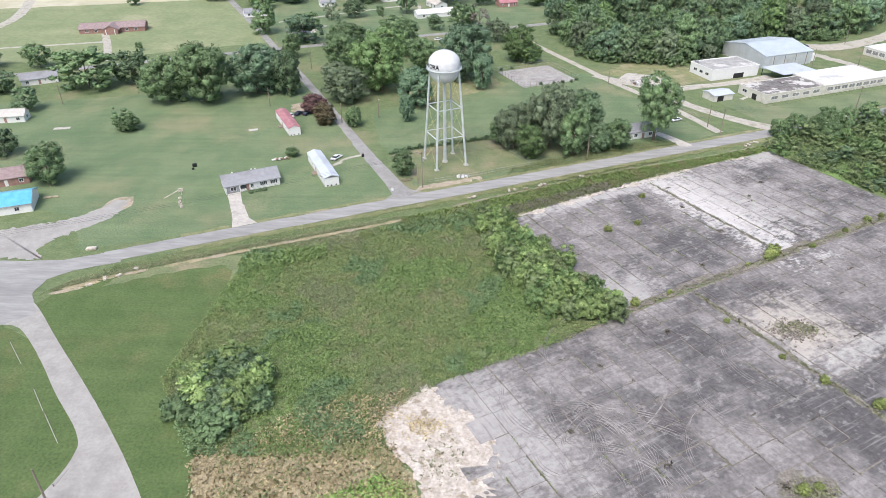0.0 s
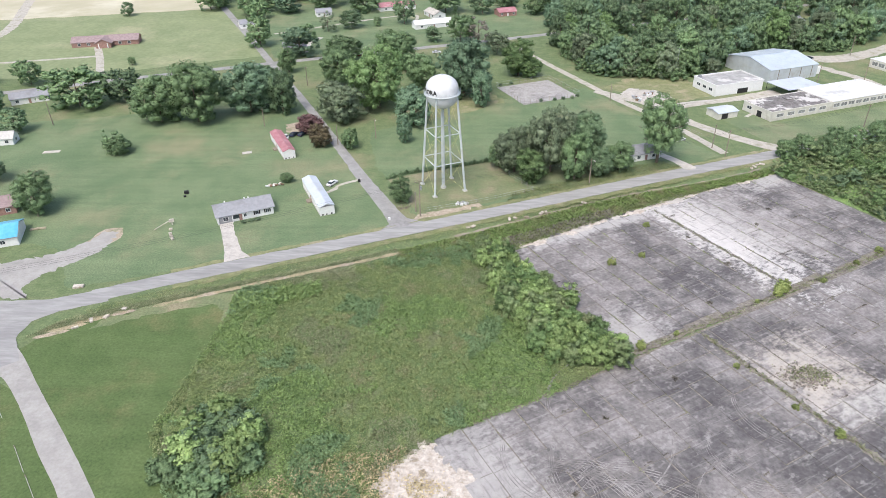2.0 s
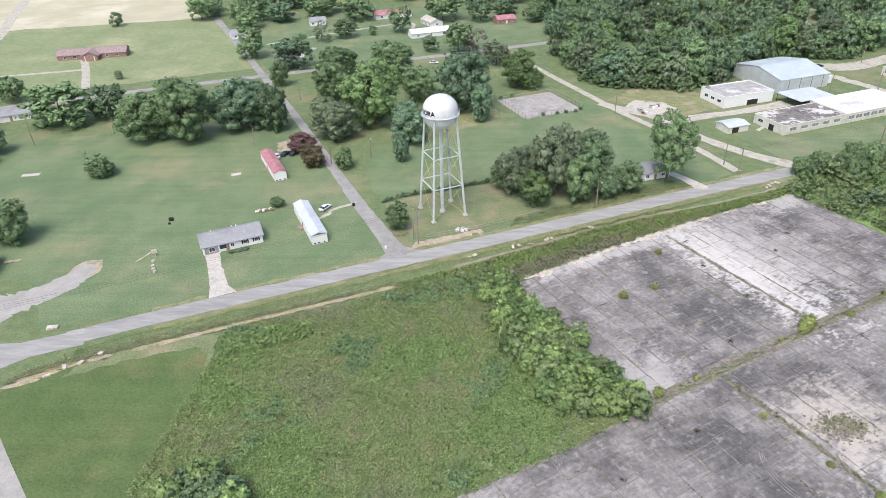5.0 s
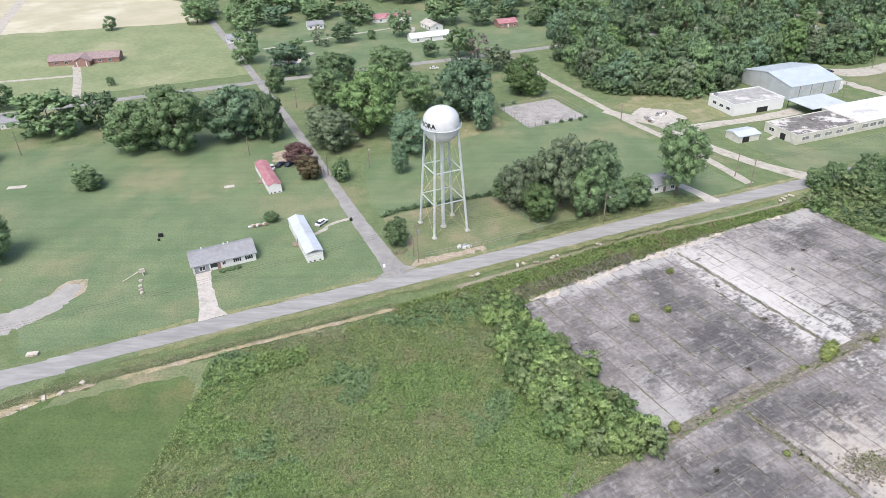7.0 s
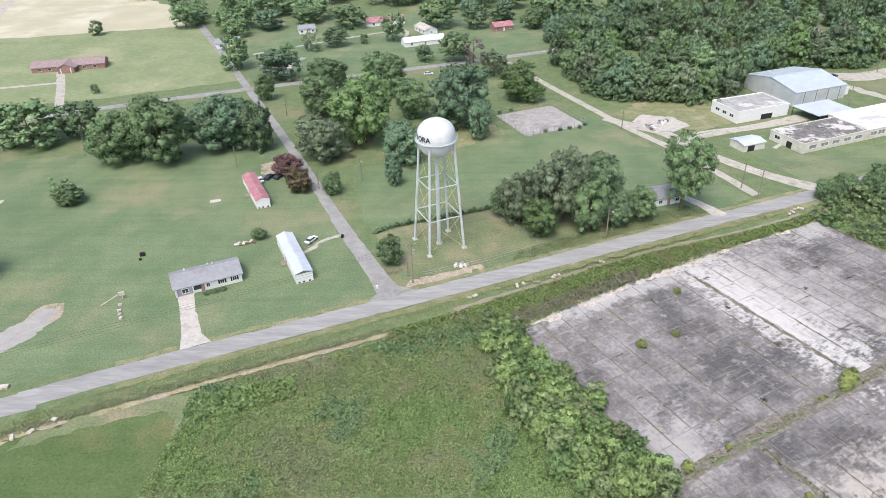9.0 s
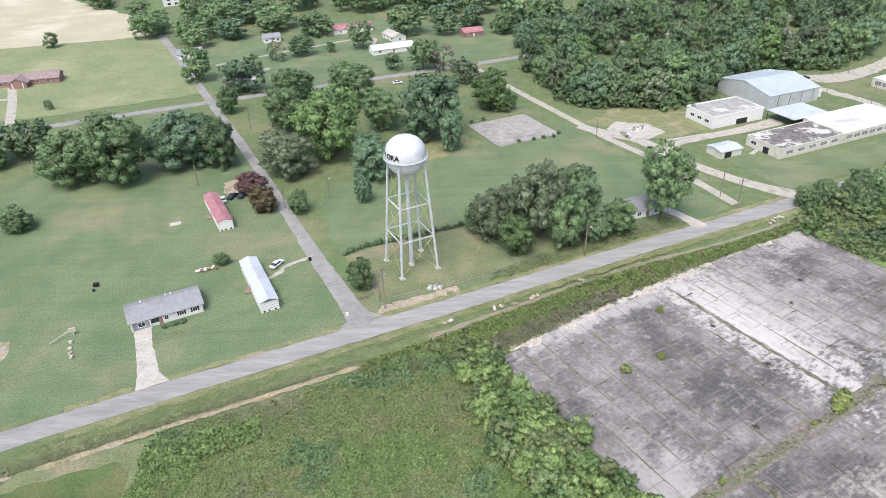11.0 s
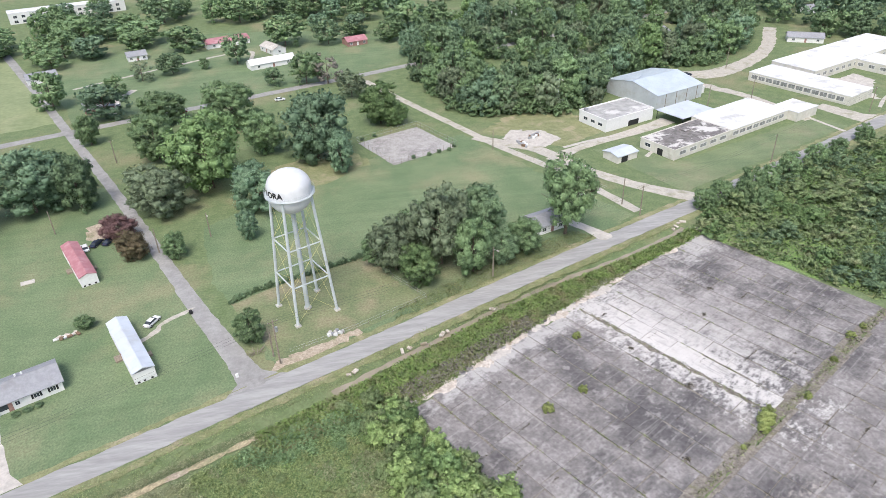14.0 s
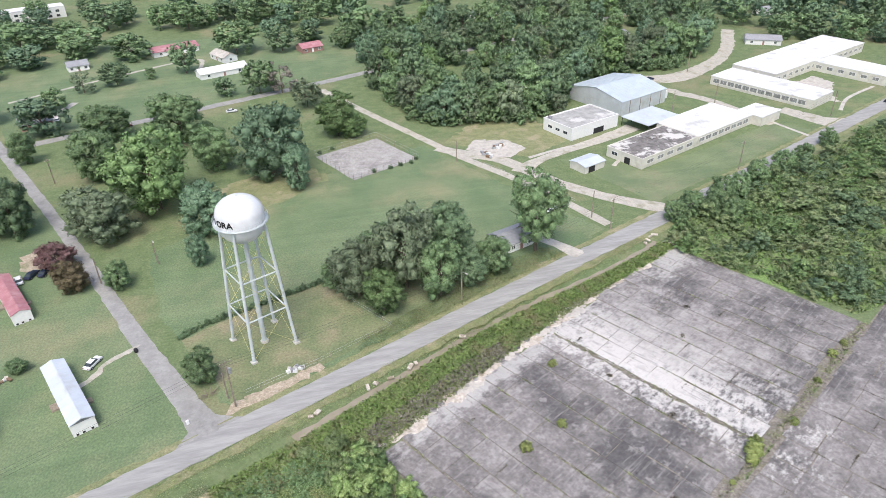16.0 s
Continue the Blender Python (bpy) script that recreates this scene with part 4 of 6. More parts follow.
for px in (-2.4, 2.4):
    part("porch_column", boxes((px, -10.2, 1.35, 0.4, 0.4, 2.7)), M_WHITE, brick)
FAR = [
    ("house", -200, 299, 30, 15, 8, M_WHITE, M_GREY_ROOF, "white house with a grey roof beside the trees"),
    ("house", -184, 249, 12, 14, 6, M_WHITE, M_CONC, "pale trailer with a flat grey roof"),
    ("house", -150, 194, 25, 13, 9, M_BRICK, M_BROWN_ROOF, "low brown-roofed brick house"),
    ("house", -99, 384, 20, 12, 8, M_BRICK, M_GREY_ROOF, "small dark-roofed house under a tree"),
    ("house", -54, 490, 22, 25, 11, M_WHITE, M_RED_ROOF, "white house with a red roof among trees"),
    ("house", -26, 438, 22, 24, 8, M_WHITE, M_WHITE_ROOF, "long white low house with a pale roof"),
    ("house", -26, 466, -60, 15, 8, M_WHITE, M_DRIVE, "house with a pale tan roof"),
    ("house", 20, 470, 20, 12, 9, M_BRICK, M_RED_ROOF, "small house with a faded red roof"),
    ("house", 137, 520, 22, 20, 9, M_WHITE, M_GREY_ROOF, "white house with a grey roof in the woods"),
    ("house", 262, 408, -28, 18, 9, M_WHITE, M_GREY_ROOF, "white house with a dark roof by the lane"),
    ("house", 310, 470, 10, 16, 9, M_WHITE, M_GREY_ROOF, "white house at the wood's edge"),
    ("house", 190, 440, 25, 14, 9, M_WHITE, M_GREY_ROOF, "grey-roofed house half hidden by trees"),
    ("house", -100, 470, 20, 10, 8, M_WHITE, M_GREY_ROOF, "small grey-roofed house under trees"),
    ("house", -140, 440, 25, 14, 9, M_WHITE, M_GREY_ROOF, "pale house beside a tree"),
]
for name, x, y, rz, L, W, wall, roof, label in FAR:
    gable_house(name, x, y, rz, L, W, 2.7, 1.8, wall, roof, label, windows=[(-L / 3, -W / 2, 1.5, 1.2, 1.1, "s"), (L / 3, -W / 2, 1.5, 1.2, 1.1, "s"), (L / 2, 0, 1.5, 1.2, 1.1, "e")], doors=[(0, -W / 2, "s")])
tarp = gable_house("house", -138.5, 176, 22, 14, 11, 2.7, 1.9, M_WHITE, M_GREY_ROOF, "white house with a bright blue tarpaulin on its roof", windows=[(3, -5.5, 1.5, 1.2, 1.1, "s")])
tb = part("tarpaulin", gable_roof(9.5, 11, 2.7, 1.9, 0.3, 0.06), M_BLUE, tarp, "bright blue tarpaulin")
tb.location = (2.2, 0, 0.2)
cottage = gable_house("cottage", 61.0, 240.5, 20, 11, 8, 2.7, 1.7, M_WHITE, M_GREY_ROOF, "small white cottage under a tall tree", windows=[(-3, -4, 1.5, 1.2, 1.1, "s"), (3, -4, 1.5, 1.2, 1.1, "s"), (5.5, 0, 1.5, 1.2, 1.0, "e")], doors=[(0, -4, "s")])
motel = flat_block("motel", -172, 604, 22, 74, 13, 7.0, M_WHITE, M_WHITE_ROOF, "long two-storey white building behind the trees", "motel", 0.3, M_WHITE_ROOF)
for k in range(14):
    for z in (1.6, 4.6):
        window(motel, -33 + k * 5, -6.5, z, 2.2, 1.6, "s")
setting(patch("patio", [(222, 322), (232, 343), (247, 349), (250, 338), (236, 324), (234, 314)], 0.05, M_DRIVE, 0.6, 1.5), "pale broken paving in the courtyard", "pavement")
for nm, pts in (("walk", [(226, 306), (240, 318), (262, 328)]), ("walk", [(191, 303), (193, 294), (195, 286)]), ("walk", [(186, 317), (197, 318), (204, 314)]), ("walk", [(112, 281), (118, 286), (124, 284)]), ("walk", [(86, 296), (98, 300), (112, 303)])):
    setting(ribbon(nm, pts, 1.5, 0.06, M_DRIVE, 0.06, 1.5), "narrow pale concrete walk", "path")


# ---- fenced court ----
court = setting(patch("court", [(11.2, 318.5), (35.6, 330.2), (47.2, 306.3), (22.3, 294.6)], 0.07, material("court_gravel", (0.31, 0.295, 0.28), (0.41, 0.39, 0.37), 0.35, (0.22, 0.205, 0.195), 0.12, fine=(1.5, 0.2)), 0.12, 2.0), "worn grey-brown fenced court", "court")


def fence(name, pts, h, gap, label, wires=(0.5, 1.0), r=0.05, mat=None):
    """Posts with thin rails between them."""
    f = thing(name, *pts[0], 0, 0, label, "fence")
    o = Vector((*pts[0], 0))
    line = [Vector((*p, 0)) - o for p in pts]
    for a, b in zip(line, line[1:]):
        n = max(1, int((b - a).length / gap))
        for k in range(n):
            p = a.lerp(b, k / n)
            part("post", rods((p, p + Vector((0, 0, h)), r, r, 6)), mat or M_POLE, f)
        for w in wires:
            part("rail", rods((a + Vector((0, 0, h * w)), b + Vector((0, 0, h * w)), 0.025, 0.025, 4)), mat or M_STEEL, f)
    return f


fence("court_fence", [(10.8, 318.6), (35.7, 330.7), (47.7, 306.2), (22.3, 294.1), (10.8, 318.6)], 2.4, 3.0, "rusty post and wire fence round the court")
fence("plot_fence", [(10, 236), (13.5, 222), (20.8, 211), (2.5, 202), (-13, 196)], 1.5, 3.0, "low wire fence along the tower's plot")
fence("lane_fence", [(66, 298), (78, 277), (88, 259)], 1.3, 3.5, "wooden post fence along the lane")
for k, (x, y) in enumerate([(44, 303), (46.5, 306), (40, 302), (13, 321), (18, 324), (30, 299), (36, 300.5)]):
    shrub(x, y, 1.8, 2.2, "dark", "dark weedy bush at the court's fence", "court bushes")


# ---- small things on the lawns ----
def slab_lid(x, y, rz, w, d, label, name="concrete_pad", mat=None, h=0.18):
    bm = boxes((0, 0, h / 2, w, d, h))
    bmesh.ops.bevel(bm, geom=bm.edges[:], offset=0.03, segments=1, affect="EDGES")
    o = part(name, bm, mat or M_DRIVE)
    o.matrix_basis = pose(x, y, 0.02, 0, 0, rz)
    return tagged(o, label, "concrete pad" if name == "concrete_pad" else name.replace("_", " "))


slab_lid(-83.2, 241, 20, 3.4, 2.0, "pale concrete pad in the lawn")
slab_lid(-157.9, 240.7, 12, 6.0, 2.2, "pale concrete pad in the lawn")
slab_lid(-129.7, 182.6, 15, 4.4, 1.2, "pale weathered plank pile on the grass", "plank_pile", M_DIRT, 0.3)
slab_lid(-101.5, 152.6, 10, 2.6, 1.4, "pale rock at the road's edge", "rock", M_SAND, 0.5)
fr = thing("pipe_frame", -89.7, 186.0, 0, 25, "white pipe frame standing on the lawn", "pipe frame")
part("post", rods(((0, 0, 0), (0, 0, 2.0), 0.14, 0.14, 8)), M_SAND, fr)
part("crossbar", rods(((-5.2, -1.8, 0.5), (0, 0, 1.9), 0.13, 0.13, 8)), M_SAND, fr)
part("panel", boxes((0, 0, 1.6, 1.4, 0.6, 0.9)), M_SAND, fr)
for k, dz in enumerate((0.0, 2.6, 4.2, 5.6)):
    slab_lid(-89 + k * 0.9, 183 - dz, 30 * k, 0.9, 0.7, "pale scrap block on the lawn", "scrap_block", M_SAND, 0.6)
slab_lid(-93.3, 207.1, 10, 1.3, 0.9, "black grill on the lawn", "grill", M_BLACK, 1.0)
slab_lid(-93.0, 204.8, 40, 0.7, 0.7, "black tub on the lawn", "tub", M_BLACK, 0.5)


def bin_(x, y):
    b = thing("barrel", x, y, 0, 0, "black barrel beside the street", "barrel")
    part("body", lathe(bmesh.new(), [(0.02, 0.0), (0.42, 0.0), (0.46, 0.5), (0.42, 1.0), (0.02, 1.0)], 16), M_BLACK, b)
    return b


bin_(-37.5, 217.05)
scr = thing("scrap_heap", -65.5, 213.5, 0, 20, "heap of pale scrap and boards beside a small tree", "scrap heap")
for k in range(9):
    part("board", boxes((-2.4 + k * 0.6, 0.5 * math.sin(k * 2.1), 0.35 + 0.08 * (k % 3), 1.3, 0.7, 0.3, k * 37.0)), (M_WHITE, M_SAND, M_CURB)[k % 3], scr)
deb = thing("debris_heap", -2.8, 201.3, 0, 20, "heap of pale blocks and broken timber by the road", "debris")
for k in range(8):
    part("block", boxes((-1.2 + k * 0.45, 0.7 * math.sin(k * 1.7), 0.35, 0.9, 0.7, 0.6, k * 51.0)), (M_WHITE, M_CONC, M_GREY_ROOF)[k % 3], deb)
for k, (x, y) in enumerate([(-0.2, 186.2), (1.2, 187), (12.2, 191.6), (14, 192.4), (17.4, 193.2), (22.2, 195.8), (23.6, 196.6), (36, 203), (-4, 172.5), (97, 230), (98.5, 231.4), (101.8, 233.6), (100, 233), (-88, 140), (-91, 138.5), (-85, 143.4), (-93.5, 135.5)]):
    slab_lid(x, y, k * 47, 1.1 + 0.4 * (k % 3), 0.7 + 0.25 * (k % 2), "broken pale rock in the ditch bank", "rock", M_SAND, 0.35)
wr = thing("wreckage", 78.5, 308.5, 0, 30, "pile of scrap machinery on the broken pad", "scrap heap")
for k in range(10):
    part("scrap_piece", boxes((-2.5 + k * 0.55, 0.8 * math.sin(k * 2.3), 0.5 + 0.2 * (k % 2), 1.4, 0.8, 0.8, k * 41.0)), (M_STEEL, M_CURB, M_WHITE)[k % 3], wr)
copy_thing(wr, pose(72, 302, 0, 0, 0, 100))
brush = thing("brush_heap", -20.5, 198.0, 0, 0, "grey heap of dead branches near the pole", "brush heap")
for k in range(16):
    a = k * 0.7
    part("branch", rods(((math.cos(a) * 0.6, math.sin(a) * 0.6, 0.1), (math.cos(a) * 2.3, math.sin(a * 1.3) * 2.0, 0.6 + 0.12 * (k % 6)), 0.07, 0.03, 5)), M_POLE, brush)
ped = thing("roadside_box", -24.2, 190.5, 0, 25, "small pale utility box at the corner", "utility box")
part("box", boxes((0, 0, 0.5, 0.6, 0.4, 1.0)), M_WHITE, ped)
# Thin grey fence lines beside the bend, each a low rail and one post.
for a, b in (
    ((-99.9, 113.1), (-93.1, 106.0)),
    ((-86.0, 98.6), (-80.8, 92.8)),
    ((-79.8, 91.8), (-73.6, 85.0)),
    ((-69.0, 75.5), (-68.5, 79.8)),
):
    pipe = thing("fallen_pipe", *a, 0, 0, "white pipe rail lying on the grass", "pipe", "fallen pipes")
    part("pipe", rods(((0, 0, 0.15), (b[0] - a[0], b[1] - a[1], 0.15), 0.05, 0.05, 8)), M_CONC, pipe)
    part("stub_post", rods(((0, 0, 0), (0, 0, 0.7), 0.09, 0.09, 8)), M_POLE, pipe)


# ---- trees ----
for row in [
    (-172.5, 291, 18, 29), (-155, 297.6, 15, 18, "dark"), (-128.7, 273, 20, 23), (-113, 273.4, 25, 24), (-94.5, 285, 21.9, 26, "blue"), (-80, 283.5, 20, 14, "dark"),
    (-182.7, 260, 11, 13, "dark"), (-207.8, 282.7, 10, 15, "dark"), (-136, 193.8, 13.5, 14.7), (-164.2, 214.7, 10.5, 13, "dark"),
    (-93, 372.7, 17, 21.7, "blue"), (-120.2, 391.5, 18.6, 17.8), (-138, 514, 17, 27), (-103, 503, 15, 30), (-74.8, 482, 15, 26), (-43.9, 445, 17, 16, "dark"),
    (-19.3, 476, 19.7, 28), (5.2, 474, 14, 19, "dark"), (18.7, 489, 9, 13), (-95.9, 404, 10, 11), (-37.7, 349, 21.5, 23), (-23.2, 401.6, 10, 10.4, "dark"),
    (-7.9, 401, 17, 18), (12.4, 375, 12.6, 15, "pale"), (-67.7, 361, 14, 20), (-62.9, 321.3, 18, 19), (-39.9, 290.6, 27, 27, "bright"), (-23.4, 271, 17, 17, "blue"),
    (-53.5, 275.8, 17.6, 21, "pale"), (-4.1, 306.8, 28, 26, "blue"), (3.9, 293, 16, 10, "blue"), (-23.6, 317, 17, 17), (21.9, 337.5, 18, 18, "bright"), (27, 336, 10, 12.4, "bright"),
    (-91.9, 342, 13, 10.4), (-86.5, 293, 18, 12, "dark"), (-45.1, 246, 8, 7.4), (-25.5, 252, 9.9, 7, "blue"), (-21.9, 202.5, 9, 7.9, "mid"),
    (15.0, 226, 16.5, 14, "pale"), (20.1, 217.5, 12.4, 12, "bright"), (27.5, 226.5, 23.5, 18, "pale"), (35, 220.5, 17.5, 12.5), (51, 228, 11.5, 11, "mid"), (65.6, 234.6, 25.5, 16, "mid", "broad", "tall green leafy tree over the white cottage", "", "tree", 0.16), (40, 233.5, 19, 15, "dark"), (43.5, 223.5, 10.5, 10, "dark"), (22.5, 234, 15, 13, "mid"), (10.5, 230, 9.5, 9, "mid"),
     (-178, 355, 5, 5), (-150, 470, 16, 16), (-178, 496, 11, 18), (40, 470, 15, 18), (-60, 440, 6, 6),
    (113.5, 335.5, 9, 7, "pale"), (-214, 560, 10, 20), (-260, 600, 14, 26), (-232, 470, 10, 10, "dark"), (-250, 585, 12, 20), (-50, 545, 18, 26), (30, 530, 18, 24), (276, 414, 15, 16), (292, 406, 14, 17, "dark"), (308, 397, 15, 17), (323, 390, 13, 15, "blue"), (300, 418, 17, 18, "dark"), (335, 378, 13, 15), (-100, 560, 18, 30, "dark"), (0, 560, 18, 26), (70, 480, 18, 22),
]:
    tree(*row)
tree(-75.4, 435.3, 11, 16.5, "dark", label="round dark green tree on the common")
tree(2.3, 398, 15.7, 17, "bare", "thin", label="sparse grey half-bare tree by the street")
tree(-88.5, 426, 13, 14, "pale", "thin", label="sparse thin-leaved tree on the common")
tree(-133.2, 241.3, 9.5, 12, "mid", "thin", label="ragged leaning small tree on the lawn")
tree(-131, 240, 6.5, 10, "mid", label="low ragged tree on the lawn")
tree(-63.5, 261, 8.2, 11.5, "maroon", label="maroon-leaved plum tree beside the street", lift=-0.1)
tree(-56.8, 248, 9, 10.5, "rust", label="rusty brown-leaved tree beside the street", lift=-0.1)
tree(-62, 216.5, 3.6, 5.2, "mid", label="small ragged tree beside scrap")

rng = np.random.default_rng(9)
WOOD = [(40, 392), (50, 366), (59, 340), (74, 335), (94, 329), (114, 340), (128, 362), (158, 384), (190, 380), (230, 412), (250, 440), (280, 520), (180, 545), (110, 500), (60, 470), (46, 432), (70, 440)]
edge_trees = [(60, 347), (66, 341), (74, 341), (83, 338), (92, 336), (101, 339), (110, 343), (117, 351), (124, 361), (56, 360), (51, 374), (136, 371), (147, 381), (158, 389), (171, 388), (184, 387), (196, 396), (47, 392)]
for k, (x, y) in enumerate(edge_trees):
    tree(x, y, 15 + (k * 7) % 5, 14 + (k * 5) % 6, ("mid", "blue", "dark", "mid", "pale")[k % 5], label="leafy tree at the edge of the wood", form="wood", group="wood edge trees", lift=-0.12)
HOUSES = np.array([r[1:3] for r in FAR] + [(262, 408)], float)


def clear(pts, gap=13.0):
    """Keeps plants away from the houses and the sandy lane."""
    lane_pts = smooth_line([(166, 367), (186, 366), (212, 380), (236, 402), (262, 440)], 5.0)
    keep = [p for p in pts if np.min(np.linalg.norm(HOUSES - p, axis=1)) > gap and np.min(np.linalg.norm(lane_pts - p, axis=1)) > 9]
    return np.array(keep)


wood_pts = clear(scatter(WOOD, 125, 3, 10.6))
for k, (x, y) in enumerate(wood_pts):
    tall, leaf = rng.uniform(12, 23), ("mid", "bright", "dark", "mid", "blue", "pale", "dark")[int(rng.integers(7))]
    tree(x, y, tall, rng.uniform(0.62, 0.85) * tall + 1.5, leaf, "wood", label={"mid": "green broadleaf tree in the dense wood", "bright": "bright green broadleaf tree in the dense wood", "dark": "dark green broadleaf tree in the dense wood",
         "blue": "bluish green broadleaf tree in the dense wood", "pale": "pale olive broadleaf tree in the dense wood"}[leaf], group="trees of the wood", lift=-0.05)
for k, (x, y) in enumerate(clear(scatter([(-190, 470), (-120, 452), (-70, 462), (-10, 485), (50, 446), (75, 500), (60, 590), (-180, 610)], 36, 61, 15.0), 15.0)):
    tree(x, y, 12 + (k * 5) % 6, 15 + (k * 7) % 9, ("mid", "dark", "blue", "mid")[k % 4], label="leafy tree among the far houses", group="village trees")
for k, (x, y) in enumerate(clear(scatter([(-250, 300), (-215, 310), (-190, 305), (-190, 330), (-240, 325)], 4, 62, 12.0), 12.0)):
    tree(x, y, 13, 15, "mid", label="leafy tree by the back street", group="village trees")
BACK = [(60, 446), (100, 492), (180, 548), (268, 520), (262, 455), (300, 440), (335, 405), (420, 470), (700, 560), (500, 900), (-100, 900), (-180, 690), (-40, 575), (40, 520)]
for k, leaf in enumerate(("dark", "mid", "blue")):
    pts = clear(scatter(BACK, 75, 14 + k, 17.0))
    grove("far_wood", pts, rng.uniform(14, 22, len(pts)), rng.uniform(19, 28, len(pts)), "broad", leaf, "far green woods towards the skyline", "woods", seeds=(71 + k, 75 + k), clumps=24, count=20, size=0.09)
EAST = [(268, 436), (282, 412), (312, 398), (345, 380), (520, 430), (500, 560), (330, 520), (275, 500)]
east_pts = clear(scatter(EAST, 110, 6, 9.5))
for k, leaf in enumerate(("mid", "blue")):
    pts = east_pts[k::2]
    grove("far_wood", pts, rng.uniform(12, 20, len(pts)), rng.uniform(14, 20, len(pts)), "broad", leaf, "green trees beyond the school", "woods", seeds=(81 + k, 85 + k), clumps=28, count=22, size=0.072)

# shrub row beside the concrete
HEDGE = [(2, 178), (4.5, 156), (12, 138), (20, 124), (34, 125.5), (34, 131), (27, 144), (19, 158), (11, 171)]
for k, (x, y) in enumerate(scatter(HEDGE, 74, 8, 2.2)):
    f = 0.7 + 0.5 * ((k * 37) % 10) / 10
    shrub(x, y, 6.9 * f, 6.8 * f, ("shrub", "thicket", "bright", "shrub")[k % 4], "dense leafy shrub in the row beside the concrete", "shrub row")
for k, (x, y) in enumerate(scatter([(-54, 90), (-53, 104), (-47, 108), (-40, 103), (-40, 95), (-46, 88), (-56, 96)], 22, 10, 2.6)):
    shrub(x, y, 5.0 + (k % 3) * 1.1, 7.0 + (k % 4) * 0.9, ("mid", "dark", "shrub")[k % 3], "broad leafy bush at the meadow's edge", "meadow bushes")
for x, y, s in ((-2, 176, 2.6), (3, 178, 2.4), (-14, 160, 1.6), (-22, 150, 1.8), (-35, 128, 1.8), (-38, 124, 1.4), (-18, 104, 1.8), (-6, 107, 2.0), (4, 112, 2.0), (10, 116, 2.2), (-12, 172, 1.6)):
    shrub(x, y, s, s * 1.5, "thicket", "low leafy bush among the weeds", "meadow bushes")
THICKET = [(104, 231), (121, 241), (160, 258), (232, 290), (240, 262), (205, 226), (174, 200), (152, 189), (129, 187), (116.5, 206), (105.5, 221)]
setting(patch("thicket_floor", THICKET, 0.03, M_LUSH, 0.8), "rank grass and weeds under the thicket", "ground")
tufts("thicket_weeds", scatter(THICKET, 9000, 36), "thicket", "rank weeds between the thicket's bushes", 36, 1.1, 0.5, 5, 0.6)
pts = scatter(THICKET, 330, 11, 2.9)
size = 2.6 + 5.6 * rng.uniform(0, 1, len(pts)) ** 2
wild = np.array([noise.noise(Vector((x * 0.04, y * 0.04, 5.0))) for x, y in pts]) + rng.normal(0, 0.12, len(pts))
for leaf, sel in (("thicket", (wild > -0.14) & (wild < 0.12)), ("bright", wild >= 0.12), ("dark", wild <= -0.14)):
    grove("thicket", pts[sel], size[sel] * rng.uniform(0.55, 0.95, sel.sum()), size[sel] * rng.uniform(1.1, 1.5, sel.sum()), "bush", leaf, "dense green overgrown thicket", "thicket", clumps=20, count=34, size=0.07)
pts = scatter([(236, 290), (300, 318), (330, 270), (250, 205), (178, 196), (205, 222), (244, 262)], 110, 12, 6.0)
grove("thicket", pts, rng.uniform(3, 6, len(pts)), rng.uniform(7, 11, len(pts)), "bush", "thicket", "green scrub beyond the thicket", "thicket", clumps=16, count=24, size=0.09)
fringe = smooth_line([(52, 384), (50, 368), (58, 343), (66, 336), (78, 334), (93, 330), (104, 334), (116, 345), (124, 358), (140, 370), (158, 381), (186, 379), (200, 389)], 3.2)
fringe = fringe + rng.normal(0, 1.2, fringe.shape)
grove("wood_fringe", fringe, rng.uniform(4, 9, len(fringe)), rng.uniform(5, 9, len(fringe)), "bush", "mid", "leafy undergrowth along the wood's edge", "undergrowth", clumps=18, count=24, size=0.085)
for x, y, h in ((118.4, 243, 9), (124, 240, 8), (131, 246, 9.5), (112, 240, 7), (140, 250, 8), (152, 257, 8.5), (165, 262, 8), (128, 236, 7.5), (178, 268, 7), (195, 276, 7)):
    tree(x, y, h, h * 1.05, "mid", label="young leafy tree rising from the thicket", group="thicket trees", lift=-0.25)
# hedge behind the tower
for k, (x, y) in enumerate(smooth_line([(-28, 219.5), (-22, 223.5), (-10, 228), (0, 232), (11, 236)], 1.3)):
    shrub(x, y, 1.3 + 0.5 * ((k * 7) % 3), 2.1, "dark", "low brown-green hedge along the tower's plot", "plot hedge")

# yellow-green shrubs on the concrete
for x, y, h in ((79, 155.5, 3.7), (80.8, 157, 3.0), (77.6, 153.8, 2.6), (39.5, 132, 2.6), (113, 175.5, 2.2), (48.7, 137.2, 1.4), (38.8, 167, 2.6), (47.6, 171.2, 2.0), (58.8, 126.2, 1.5), (72, 106.8, 2.2), (79.5, 100.2, 2.6), (52.4, 188.2, 2.0),
                (91.5, 160, 1.8), (104, 169, 1.6), (118, 178, 1.7), (57, 79.5, 2.2), (60, 80.5, 1.6), (66.5, 114, 1.5), (71.5, 150.4, 1.2)):
    shrub(x, y, h, h * 1.25, "lime", "small yellow-green shrub growing from the concrete", "slab shrubs")

